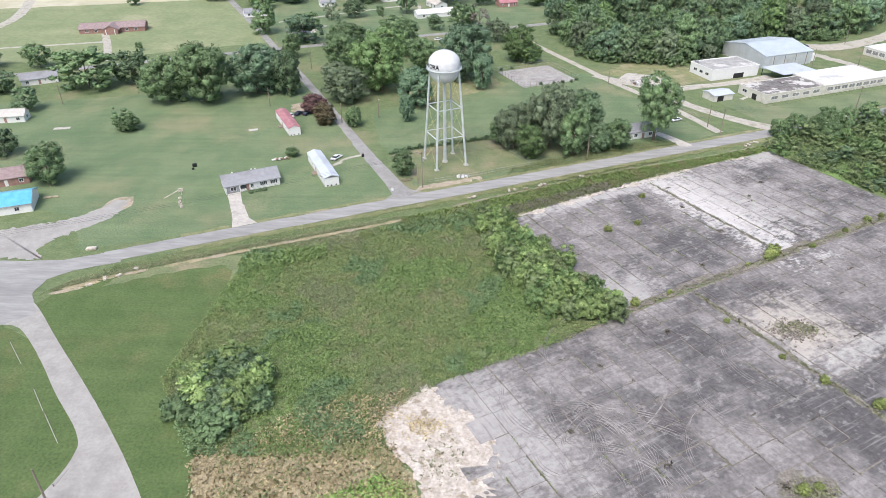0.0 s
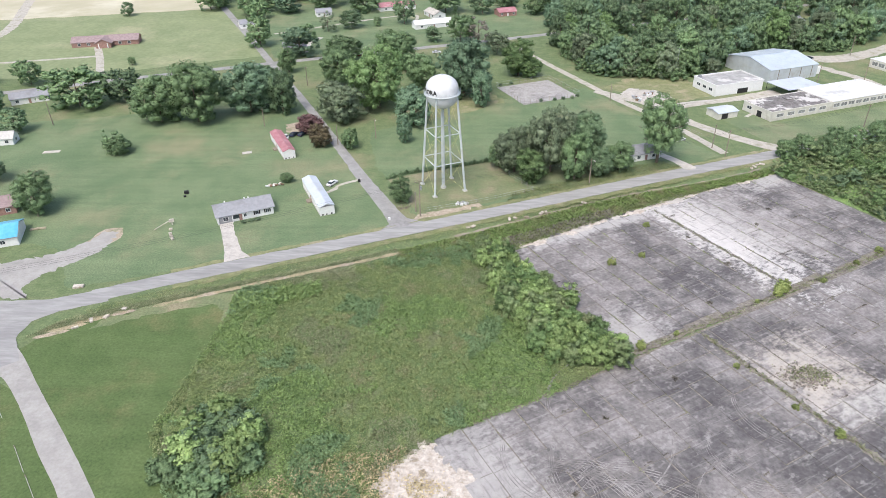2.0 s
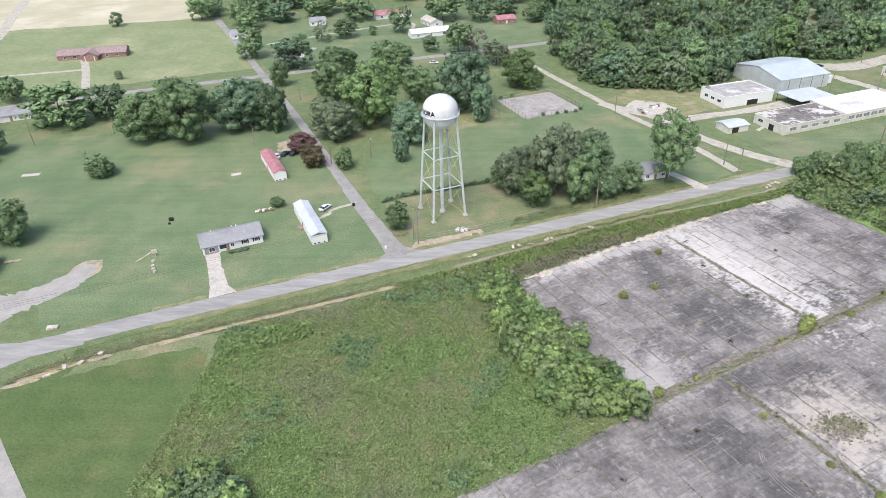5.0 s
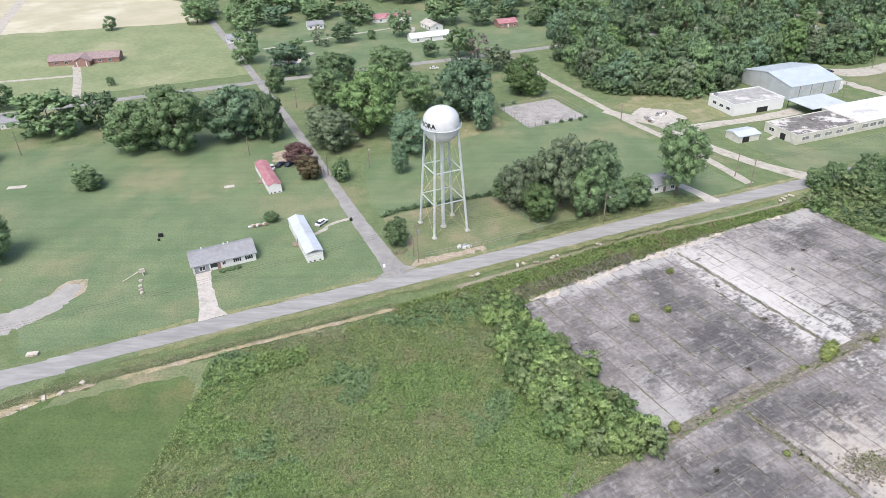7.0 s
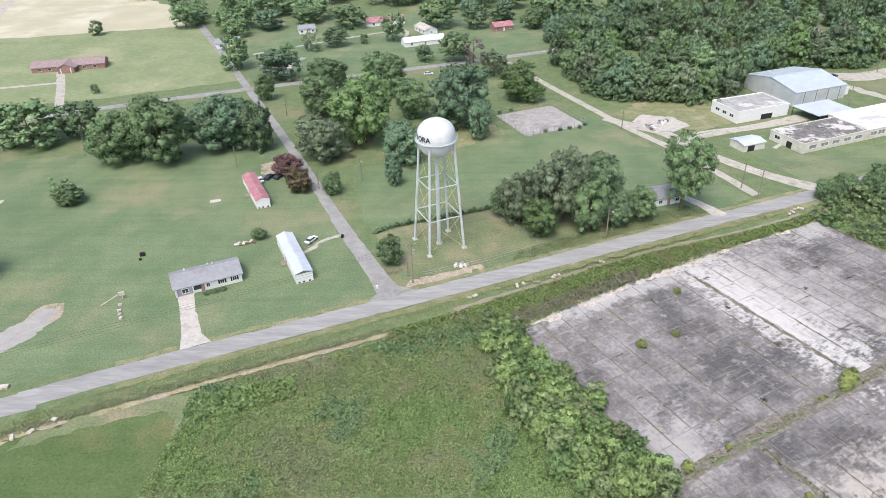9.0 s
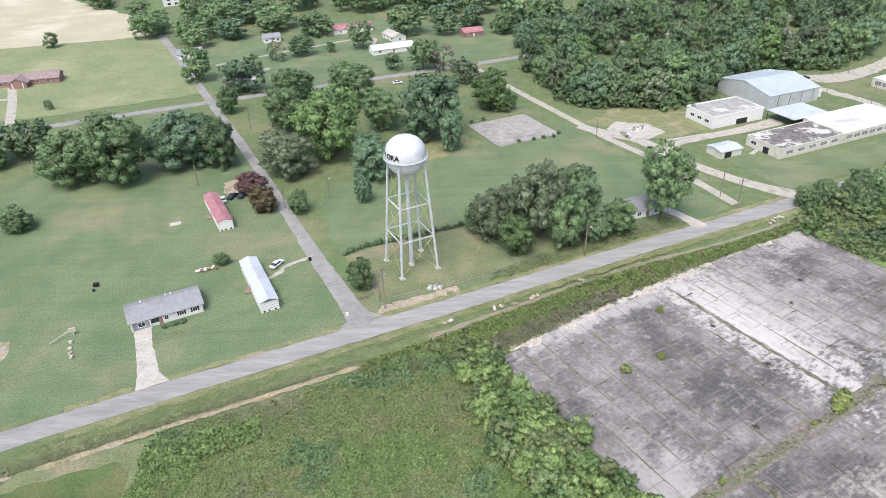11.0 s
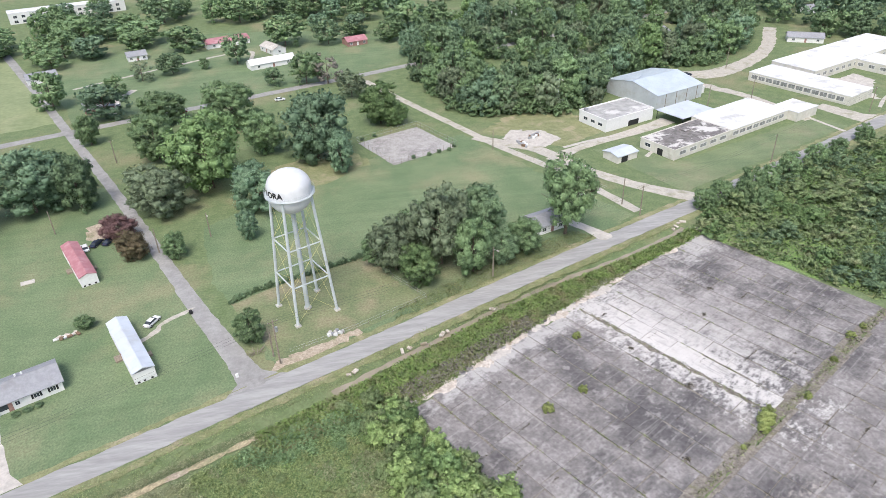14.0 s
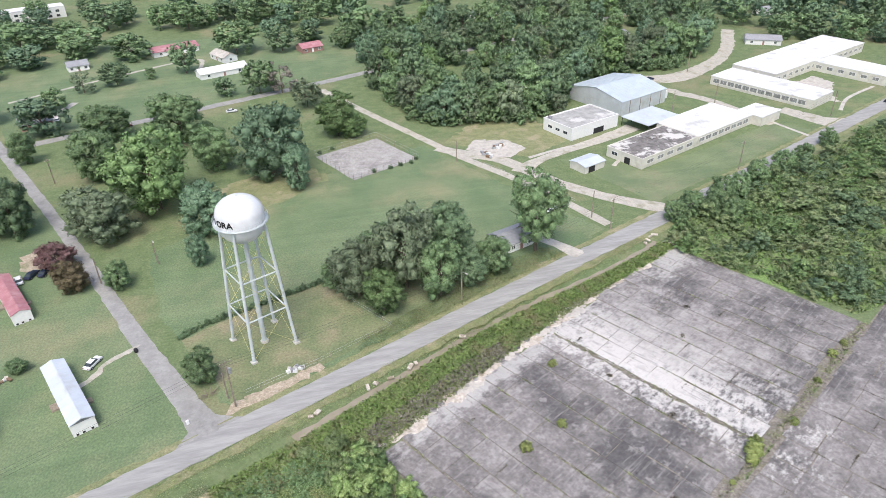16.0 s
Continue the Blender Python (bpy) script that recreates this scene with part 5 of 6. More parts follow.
# weeds
MEADOW = [(-58, 153), (-40, 160), (-8, 174), (3, 177), (8, 150), (18, 126), (30, 124), (21, 117.5), (-5, 103.5), (-17, 92), (-13, 84), (-49, 83), (-61.5, 103), (-59, 128)]
seeds = scatter(MEADOW, 28000, 21)
kind = np.array([1.1 * noise.noise(Vector((x * 0.045, y * 0.06, 3.0))) + 0.45 * noise.noise(Vector((x * 0.22, y * 0.22, 9.0))) for x, y in seeds])
tall = np.array([noise.noise(Vector((x * 0.06, y * 0.05, 21.0))) for x, y in seeds])
tufts("meadow_weeds", seeds[(kind > -0.34) & (kind < 0.12)], "weed", "tall mixed green weeds filling the meadow", 21, 1.0, 0.36, 7, 0.27)
tufts("meadow_weeds", seeds[(kind >= 0.12) & (tall < 0.12)], "broadweed", "bright broad-leaved weeds in the meadow", 26, 1.0, 0.36, 7, 0.31)
tufts("meadow_weeds", seeds[(kind >= 0.12) & (tall >= 0.12)], "mid", "dark bramble patches in the meadow", 28, 1.4, 0.36, 7, 0.36)
tufts("meadow_weeds", seeds[kind <= -0.34], "dullweed", "dull seeding weeds in the meadow", 27, 1.0, 0.36, 7, 0.26)
tufts("reed_bed", scatter([(-59, 149), (-38, 156), (-37, 150), (-58, 142)], 1500, 29), "broadweed", "bright green reeds at the meadow's edge", 29, 1.5, 0.25, 5, 0.5)
edge_of_ditch = [(x + 0.75, y - 1.5) for x, y in DITCH[4:]]
VERGE = edge_of_ditch + [(104, 226.5), (89, 219), (72, 209.5), (52, 199), (34, 188), (16, 176.5), (8, 170), (0, 172), (-20, 164)]
setting(patch("ditch_bank", VERGE, 0.025, M_LUSH, 0.5, 1.5), "lush green bank between ditch and concrete", "ground")
STRIP = [(x + 0.6, y - 1.1) for x, y in DITCH[4:]] + [(x + 2.6 + 0.012 * (100 - x), y - 4.4 - 0.02 * (100 - x)) for x, y in DITCH[:3:-1]]
tufts("verge_weeds", scatter(STRIP, 9000, 32), "verge", "bright green weeds along the ditch", 32, 0.7, 0.3, 5, 0.42)
tufts("verge_weeds", scatter(VERGE, 7000, 22), "weed", "mixed green weeds between ditch and concrete", 22, 0.8, 0.3, 5, 0.4)
tufts("dry_weeds", scatter([(-49, 85), (-26, 88), (-12, 88), (-7, 75), (-6, 60), (-40, 60)], 2600, 23), "straw", "dried tan grass tufts", 23, 0.5, 0.4, 4, 0.5)
tufts("dry_weeds", scatter([(-44, 84), (-30, 93), (-16, 96), (-13, 86), (-8, 78), (-7, 62), (-36, 62)], 1500, 33), "weed", "green weeds among the dried grass", 33, 0.5, 0.4, 4, 0.4)
tufts("dry_weeds", scatter([(-40, 86), (-34, 93), (-22, 99), (-10, 101), (-14, 93), (-14, 86)], 1300, 34), "straw", "seeding straw stems at the meadow's edge", 34, 0.9, 0.4, 3, 0.4)
tufts("dry_weeds", scatter([(-24, 74), (-14, 80), (-8, 78), (-7, 66), (-24, 66)], 1500, 35), "verge", "fresh green weeds beside the sand", 35, 0.7, 0.4, 4, 0.45)
tufts("roadside_weeds", scatter([(-92, 141), (-76, 149), (-50, 161.5), (-8, 181), (40, 204), (100, 232), (98, 234), (38, 207), (-10, 185), (-52, 165), (-78, 152), (-95, 143)], 2600, 24), "weed", "rough grass along the ditch", 24, 0.25, 0.4, 5, 0.22)
tufts("roadside_weeds", scatter([(-104, 131), (-98, 138.5), (-78, 148.4), (-50, 160.8), (-20, 174), (-20, 172), (-50, 158.2), (-78, 145.8), (-96, 136)], 2600, 37), "dullweed", "dull brown weeds along the ditch bank", 37, 0.3, 0.35, 5, 0.22)
tufts("far_roadside_weeds", scatter([(12, 203), (42, 217), (74, 231), (68, 236), (40, 223), (14, 209)], 1500, 25), "weed", "rough grass beside the road", 25, 0.4, 0.4, 5, 0.28)


# ---- poles and wires ----
def pole(x, y, h, arm=0.0, rz=0, lamp_arm=False, label="weathered wooden utility pole", transformer=False, mat=None):
    p = thing("utility_pole", x, y, 0, rz, label, "utility pole", "utility poles")
    part("shaft", rods(((0, 0, 0), (0, 0, h), 0.21, 0.14, 8)), mat or M_POLE, p)
    if arm:
        part("crossarm", boxes((0, 0.15, h - 0.6, arm, 0.12, 0.14)), M_POLE, p)
        for k in (-0.45, 0, 0.45):
            part("insulator", rods(((k * arm, 0.15, h - 0.53), (k * arm, 0.15, h - 0.3), 0.06, 0.05, 6)), M_CONC, p)
    if transformer:
        part("transformer", rods(((0.45, -0.1, h - 3.2), (0.45, -0.1, h - 2.0), 0.34, 0.34, 12)), M_STEEL, p, "grey transformer can")
    if lamp_arm:
        part("lamp_arm", rods(((0, 0, h - 0.5), (0, -1.6, h - 0.1), 0.05, 0.04, 6)), M_STEEL, p)
        part("lamp_head", boxes((0, -1.8, h - 0.15, 0.35, 0.7, 0.2)), M_CONC, p, "pale lamp head")
    return p


POLES = [(-15, 193.1, 12.2), (39.6, 217, 9.1), (91.3, 240.5, 9.9), (151.6, 266.6, 10.4), (217.8, 301.8, 10.5)]
pole(-15, 193.1, 12.2, 2.4, 25, transformer=True, label="wooden utility pole with crossarm and transformer")
pole(-16.6, 196.0, 7.0, 0, 0, label="short wooden guy pole beside the road")
pole(39.6, 217, 9.1, 0, 25, True)
pole(91.3, 240.5, 9.9, 1.6, 25)
pole(88.9, 248.4, 9.0)
pole(151.6, 266.6, 10.4, 2.4, 25)
pole(217.8, 301.8, 10.5, 2.0, 25)
pole(96.3, 334, 14, 0, 30, True, "tall pale floodlight pole at the wood's edge", mat=M_LEG)
pole(178.9, 324.2, 10), pole(154.2, 316.2, 12), pole(-134.2, 190.5, 8.3, 0, 200, True), pole(-172.6, 268.5, 10), pole(-50.6, 249.5, 8), pole(-78, 321, 9, 1.8, 30), pole(-84, 268, 8), pole(60, 300, 8), pole(195, 372, 10)
pole(183, 392, 12, 0), pole(-67.6, 71.5, 9.0), pole(-37, 256, 8, 0, 20, True)


def cable(a, b, sag, r=0.02, n=14):
    """One sagging wire, a thin square tube."""
    a, b = Vector(a), Vector(b)
    side = (b - a).cross(Vector((0, 0, 1))).normalized() * r
    bm = bmesh.new()
    rings = []
    for k in range(n + 1):
        p = a.lerp(b, k / n) - Vector((0, 0, sag * 4 * (k / n) * (1 - k / n)))
        rings.append([bm.verts.new(p + q) for q in (side, Vector((0, 0, r)), -side, Vector((0, 0, -r)))])
    for u, v in zip(rings, rings[1:]):
        for k in range(4):
            bm.faces.new((u[k], u[(k + 1) % 4], v[(k + 1) % 4], v[k]))
    bm.faces.new(rings[0][::-1]), bm.faces.new(rings[-1])
    return tagged(part("power_line", bm, M_WIRE), "thin dark overhead power line", "power line", "power lines")


for s in (-1.1, 0, 1.1):
    d = Vector((0.42 * s, -0.9 * s, 0)) * -0.9
    ends = [Vector((x, y, h - 0.4)) + d for x, y, h in POLES]
    for a, b in zip(ends, ends[1:]):
        cable(a, b, 1.0)
    cable(ends[0], Vector((-150, 128, 11)) + d, 2.0)

# ---- cars ----
def car(x, y, rz, paint, label, group=""):
    c = thing("car", x, y, 0, rz, label, "car", group)
    bm = bmesh.new()
    prof = [(-2.35, 0.35), (-2.4, 0.75), (-2.2, 0.95), (-1.5, 1.0), (1.0, 0.98), (2.1, 0.82), (2.38, 0.6), (2.35, 0.35)]
    a, b = [[bm.verts.new((px, s * 0.88, pz)) for px, pz in prof] for s in (-1, 1)]
    n = len(prof)
    for k in range(n):
        bm.faces.new((a[k], a[(k + 1) % n], b[(k + 1) % n], b[k]))
    bm.faces.new(a), bm.faces.new(b[::-1])
    bmesh.ops.recalc_face_normals(bm, faces=bm.faces)
    bmesh.ops.bevel(bm, geom=bm.edges[:], offset=0.07, segments=2, affect="EDGES")
    part("body", bm, paint, c)
    bm = bmesh.new()
    low_, top = [(-1.75, 0.98), (1.1, 0.98)], [(-1.15, 1.42), (0.35, 1.42)]
    v = [bm.verts.new((px, s * wd, pz)) for (px, pz), wd in ((low_[0], 0.8), (low_[1], 0.8), (top[1], 0.62), (top[0], 0.62)) for s in (-1, 1)]
    for f in ((0, 2, 3, 1), (2, 4, 5, 3), (4, 6, 7, 5), (6, 0, 1, 7), (0, 6, 4, 2), (1, 3, 5, 7)):
        bm.faces.new([v[k] for k in f])
    bmesh.ops.recalc_face_normals(bm, faces=bm.faces)
    part("cabin", bm, M_GLASS, c, "dark glazed cabin")
    part("roof", boxes((-0.4, 0, 1.43, 1.5, 1.26, 0.05)), paint, c)
    for wx in (-1.45, 1.45):
        for wy in (-0.86, 0.86):
            w = part("wheel", rods(((wx, wy - 0.1, 0.33), (wx, wy + 0.1, 0.33), 0.33, 0.33, 16)), M_TYRE, c)
            part("rim", rods(((wx, wy - 0.11, 0.33), (wx, wy + 0.11, 0.33), 0.19, 0.19, 10)), M_STEEL, w)
    for s in (-0.6, 0.6):
        part("headlight", boxes((2.3, s, 0.68, 0.1, 0.35, 0.14)), M_CONC, c)
        part("tail_light", boxes((-2.36, s, 0.78, 0.08, 0.3, 0.14)), M_CAR_RED, c)
    return c


car(-46.3, 214.9, 63, M_CAR_WHITE, "white saloon car parked on the lawn")
car(78.9, 255.1, 30, M_CAR_WHITE, "white car parked on the grass by the lane")
car(-69.7, 258.4, 70, M_CAR_DARK, "dark blue car parked by the red-roofed home", "parked cars")
car(-66.4, 258.8, 70, M_CAR_DARK, "dark blue car parked by the red-roofed home", "parked cars")
car(-72.4, 256.2, 115, M_CAR_WHITE, "pale car parked by the red-roofed home", "parked cars")
car(171.5, 366, 10, M_CAR_DARK, "black car parked on the sandy lane")
car(-92, 388, 100, M_CAR_WHITE, "white car parked on the concrete drive")
car(-62, 371.5, 23, M_CAR_RED, "dark red car standing in the back street")
car(-20, 378, 10, M_CAR_WHITE, "white car parked under the trees")
car(252, 309, 24, M_CAR_DARK, "dark car on the far road")

# ---- concrete slabs ----
SU, SV = Vector((0.8616, 0.5075)), Vector((0.5075, -0.8616))
SO = Vector((11.4, 172.6))


def on_slab(u, v):
    p = SO + SU * u + SV * v
    return p.x, p.y


def slab_material():
    m = material("old_slab_concrete", (0.178, 0.164, 0.160), (0.285, 0.266, 0.256), 0.14, (0.112, 0.105, 0.106), 0.045, rough=0.92, bump=0.25, bump_scale=1.5, each=0.12, cut3=(0.44, 0.6), fine=(1.1, 0.26))
    nt = m.node_tree
    n, l = nt.nodes, nt.links
    bsdf = n["Principled BSDF"]
    old = bsdf.inputs["Base Color"].links[0].from_socket
    geo = next(x for x in n if x.bl_idname == "ShaderNodeNewGeometry")
    mp = n.new("ShaderNodeMapping")
    mp.vector_type = "TEXTURE"
    mp.inputs["Location"].default_value = (SO.x, SO.y, 0)
    mp.inputs["Rotation"].default_value = (0, 0, radians(30.5))
    l.new(geo.outputs["Position"], mp.inputs["Vector"])
    sep = n.new("ShaderNodeSeparateXYZ")
    l.new(mp.outputs["Vector"], sep.inputs["Vector"])

    def noise_at(size, stretch):
        q = n.new("ShaderNodeMapping")
        q.inputs["Scale"].default_value = stretch
        l.new(mp.outputs["Vector"], q.inputs["Vector"])
        t = n.new("ShaderNodeTexNoise")
        t.inputs["Scale"].default_value, t.inputs["Detail"].default_value, t.inputs["Roughness"].default_value = size, 7, 0.68
        l.new(q.outputs["Vector"], t.inputs["Vector"])
        return t.outputs["Fac"]

    def calc(op, a, b):
        x = n.new("ShaderNodeMath")
        x.operation = op
        for s, v in zip(x.inputs, (a, b)):
            if hasattr(v, "default_value"):
                l.new(v, s)
            else:
                s.default_value = v
        return x.outputs[0]

    def rise(v, a, b):
        r = n.new("ShaderNodeMapRange")
        r.interpolation_type = "SMOOTHSTEP"
        r.inputs["From Min"].default_value, r.inputs["From Max"].default_value = a, b
        l.new(v, r.inputs["Value"])
        return r.outputs["Result"]

    def over(fac, colour, below):
        x = n.new("ShaderNodeMix")
        x.data_type = "RGBA"
        l.new(fac, x.inputs["Factor"])
        l.new(below, x.inputs["A"])
        x.inputs["B"].default_value = (*colour, 1)
        return x.outputs["Result"]

    u, v = sep.outputs["X"], sep.outputs["Y"]
    wob = calc("MULTIPLY", calc("SUBTRACT", noise_at(0.22, (1, 1, 1)), 0.5), 9.0)
    streak = noise_at(0.9, (0.12, 1.4, 1))
    col = old

    def spot(cu, cv, ru, rv):
        """How far inside a stain of its own shape."""
        du = calc("DIVIDE", calc("ABSOLUTE", calc("SUBTRACT", u, cu), 0), ru)
        dv = calc("DIVIDE", calc("ABSOLUTE", calc("ADD", v, cv), 0), rv)
        d = calc("MAXIMUM", du, dv)
        return calc("SUBTRACT", 1.0, calc("ADD", d, calc("ADD", calc("DIVIDE", wob, 3.2), calc("MULTIPLY", calc("SUBTRACT", noise_at(0.8, (0.7, 1.3, 1)), 0.5), 2.6))))

    for cu, cv, ru, rv, strong, tone in ((56.0, 23, 6.6, 27, 0.95, (0.68, 0.655, 0.63)), (59.5, 20, 10.5, 27, 0.6, (0.58, 0.555, 0.53)), (66, 18, 17, 26, 0.45, (0.47, 0.445, 0.425)), (30, 73, 10, 11, 0.7, (0.55, 0.50, 0.44)), (45, 84.5, 28, 3.0, 0.7, (0.50, 0.48, 0.45)), (6, 44, 9, 8, 0.6, (0.50, 0.48, 0.46)),
                                         (100, 3, 12, 5, 0.6, (0.55, 0.53, 0.50)), (-46, 66, 10, 20, 0.6, (0.48, 0.46, 0.44)), (30, 1, 34, 2.6, 0.7, (0.52, 0.50, 0.48))):
        col = over(calc("MULTIPLY", rise(spot(cu, cv, ru, rv), -0.3, 0.75), strong), tone, col)
    col = over(calc("MULTIPLY", rise(streak, 0.52, 0.70), 0.4), (0.425, 0.405, 0.39), col)
    col = over(calc("MULTIPLY", rise(noise_at(0.9, (1.3, 0.14, 1)), 0.52, 0.68), 0.42), (0.135, 0.126, 0.122), col)
    col = over(calc("MULTIPLY", rise(noise_at(0.35, (1, 1, 1)), 0.54, 0.66), 0.5), (0.40, 0.38, 0.365), col)
    col = over(calc("MULTIPLY", rise(noise_at(2.6, (1, 0.6, 1)), 0.6, 0.72), 0.6), (0.11, 0.105, 0.105), col)
    l.new(col, bsdf.inputs["Base Color"])
    return m


M_SLAB = slab_material()
M_JOINT = material("weedy_joint_soil", (0.15, 0.133, 0.115), (0.27, 0.245, 0.21), 0.8, (0.17, 0.17, 0.10), 0.3, fine=(2.0, 0.3))


def slab(name, u0, u1, v0, v1, cell_u, cell_v, label, limit, skip=None, tall=0.16, bed_from=None, stagger=(0.0, 0.0)):
    """Cast bays with open joints on a dark bed; each near bay is a piece of its own."""
    bed = bmesh.new()
    f = bed.faces.new([bed.verts.new((*on_slab(u, v), 0.05)) for u, v in ((bed_from or u0, v0), (bed_from or u0, v1), (u1, v1), (u1, v0))])
    bmesh.ops.triangulate(bed, faces=[f])
    base = setting(part(name, bed, M_JOINT), label, "concrete slab")
    rng = random.Random(len(name) + int(u1))
    shapes = []
    for k in range(6):
        bm = boxes((0, 0, 0, cell_u - (0.04, 0.08, 0.14, 0.2, 0.3, 0.5)[k], cell_v - (0.1, 0.04, 0.3, 0.06, 0.2, 0.03)[k], tall))
        for vert in bm.verts:
            vert.co.x += rng.uniform(-0.1, 0.1)
            vert.co.y += rng.uniform(-0.12, 0.12)
        bmesh.ops.bevel(bm, geom=bm.edges[:], offset=0.03, segments=1, affect="EDGES")
        me = bpy.data.meshes.new("panel")
        bm.to_mesh(me)
        bm.free()
        me.materials.append(M_SLAB)
        shapes.append(me)
    cells = []
    nu, nv = int((u1 - u0) / cell_u), int((v1 - v0) / cell_v)
    for i in range(nu):
        shift = rng.uniform(*stagger)
        for j in range(nv):
            u, v = u0 + (i + 0.5) * cell_u, v0 + (j + 0.5) * cell_v + shift
            if skip and skip(u, v):
                continue
            cells.append((u, v))
    cells.sort(key=lambda c: on_slab(*c)[1] + abs(on_slab(*c)[0] - 30) * 0.6)
    rest = bmesh.new()
    for k, (u, v) in enumerate(cells):
        m = pose(*on_slab(u, v), 0.06 + rng.uniform(-0.012, 0.02), rng.uniform(-0.12, 0.12), rng.uniform(-0.12, 0.12), 30.5)
        if k < limit:
            o = new("panel", shapes[rng.randrange(6)])
            o.parent, o.matrix_basis = base, m
        else:
            n0 = len(rest.verts)
            rest.from_mesh(shapes[rng.randrange(6)])
            rest.verts.ensure_lookup_table()
            bmesh.ops.transform(rest, matrix=m, verts=rest.verts[n0:])
    if cells[limit:]:
        tagged(part("panels", rest, M_SLAB, base), kind="stuff")
    else:
        rest.free()
    return base


slab("concrete_slab_north", 0, 106.4, 0, 49.6, 5.9, 6.2, "large cracked grey concrete slab with weedy joints", 300, lambda u, v: v < 4.6 and (15 < u < 20 or 33 < u < 38 or 68 < u < 71), stagger=(-2.1, 0.2))


def off_slab(u, v):
    """The crumbled corner where the bays have turned to sand."""
    x, y = on_slab(u, v)
    return u < -40 and x < (6.5 - (y - 88) * 0.85 if y > 88 else 6.5 - (88 - y) * 0.35) - 3.0


slab("concrete_slab_south", -74, 136, 51.0, 141, 6.0, 6.0, "large stained grey concrete slab with tyre marks", 290, off_slab, bed_from=-44, stagger=(0.0, 0.9))
setting(patch("slab_bed", [(-1, 103), (9, 90.5), (24, 66), (34, 48), (-4, 48), (3, 74), (6, 88)], 0.045, M_JOINT, 0.1, 2.0), "soil bed under the broken slab corner", "ground")
setting(patch("sand_patch", [(-16, 92.6), (-14, 96.5), (-10.5, 99.6), (-7.4, 103.4), (-4.6, 102.0), (-1.9, 98.0), (1.4, 95.7), (4.6, 91.4), (7.2, 86), (5.8, 79.8), (4.6, 75), (2, 66), (-2, 50), (-8, 50), (-6, 75), (-7.4, 79.3), (-10, 83), (-13, 86.6)], 0.15, M_SAND, 0.42, 0.7), "pale crumbled sandy rubble", "sand")

# broken pieces of concrete along the crumbled edges
def fragment(x, y, r, rz, seed):
    """An irregular flat piece of broken slab."""
    q = random.Random(seed)
    n = q.choice((4, 5, 5, 6))
    bm = bmesh.new()
    ring = [(r * q.uniform(0.6, 1.15) * math.cos(k * 6.283 / n), 0.7 * r * q.uniform(0.6, 1.15) * math.sin(k * 6.283 / n)) for k in range(n)]
    low, top = [[bm.verts.new((a, b, z)) for a, b in ring] for z in (-0.1, 0.1)]
    for k in range(n):
        bm.faces.new((low[k], low[(k + 1) % n], top[(k + 1) % n], top[k]))
    bm.faces.new(top), bm.faces.new(low[::-1])
    o = part("slab_fragment", bm, M_SLAB)
    o.matrix_basis = pose(x, y, 0.12, q.uniform(-3, 3), q.uniform(-3, 3), rz)
    return tagged(o, "broken piece of grey concrete at the slab's edge", "concrete fragment", "slab fragments")


frag_rng = random.Random(19)
for k in range(34):
    u, v = k * 3.1 + frag_rng.uniform(-1, 1), frag_rng.uniform(-3.2, -1.2)
    fragment(*on_slab(u, v), frag_rng.uniform(0.5, 1.7), frag_rng.uniform(0, 360), k)
for k, (x, y) in enumerate(smooth_line([(-4.5, 101.5), (-2, 98), (1.5, 95.5), (4.8, 91.4), (7.4, 86), (6, 80), (4.5, 75), (2.5, 68)], 1.1)):
    fragment(x + frag_rng.uniform(-1.6, 1.2), y + frag_rng.uniform(-0.6, 0.6), frag_rng.uniform(0.5, 1.9), frag_rng.uniform(0, 360), 60 + k)

# crumbled pale edges of the slabs
edge_rng = random.Random(4)
for k in range(26):
    u = 2 + k * 4.1 + edge_rng.uniform(-1, 1)
    r = edge_rng.uniform(1.0, 3.4)
    ring = [on_slab(u + r * 1.5 * math.cos(a * 0.785), -1.2 + r * 0.8 * math.sin(a * 0.785) * edge_rng.uniform(0.6, 1.2)) for a in range(8)]
    setting(patch("broken_edge", ring, 0.152 + 0.001 * (k % 4), M_SAND if k % 3 else M_DRIVE, 0.45, 0.6, k), "crumbled pale slab edge", "rubble")
# weeds and soil in the wide joints
wide = [((1, 49.9), (106, 50.3)), ((19.5, 52), (20, 100)), ((52.3, 1), (52.8, 47))]
for k, (a, b) in enumerate(wide):
    pts = np.array([on_slab(a[0] + (b[0] - a[0]) * t, a[1] + (b[1] - a[1]) * t) for t in np.random.default_rng(k).uniform(0, 1, (700, 420, 160)[k])])
    tufts("joint_weeds", pts + np.random.default_rng(k + 5).normal(0, 0.35, pts.shape), ("dullweed", "dullweed", "dullweed")[k], "dull weeds growing in a slab joint", 40 + k, 0.4, 0.25, 4, 0.35)
    ends = [on_slab(*a), on_slab(*b)]
    setting(ribbon("joint", [ends[0], ((ends[0][0] + ends[1][0]) / 2, (ends[0][1] + ends[1][1]) / 2), ends[1]], (1.5, 1.3, 0.7)[k], 0.155, M_JOINT, 0.3, 1.2, 0.1, k), "weedy brown soil in a wide joint", "joint")
seg_rng = np.random.default_rng(31)
spots = []
for lines, lo, hi, u_of in ((17, 1, 48, lambda i: 5.9 * i), (33, 53, 125, lambda i: -74 + 6.0 * i)):
    for i in range(1, lines):
        for _ in range(4 if lo < 50 else 5):
            a = seg_rng.uniform(lo, hi)
            for v in seg_rng.uniform(a, min(hi, a + seg_rng.uniform(1.5, 7)), 16):
                spots.append((u_of(i), v))
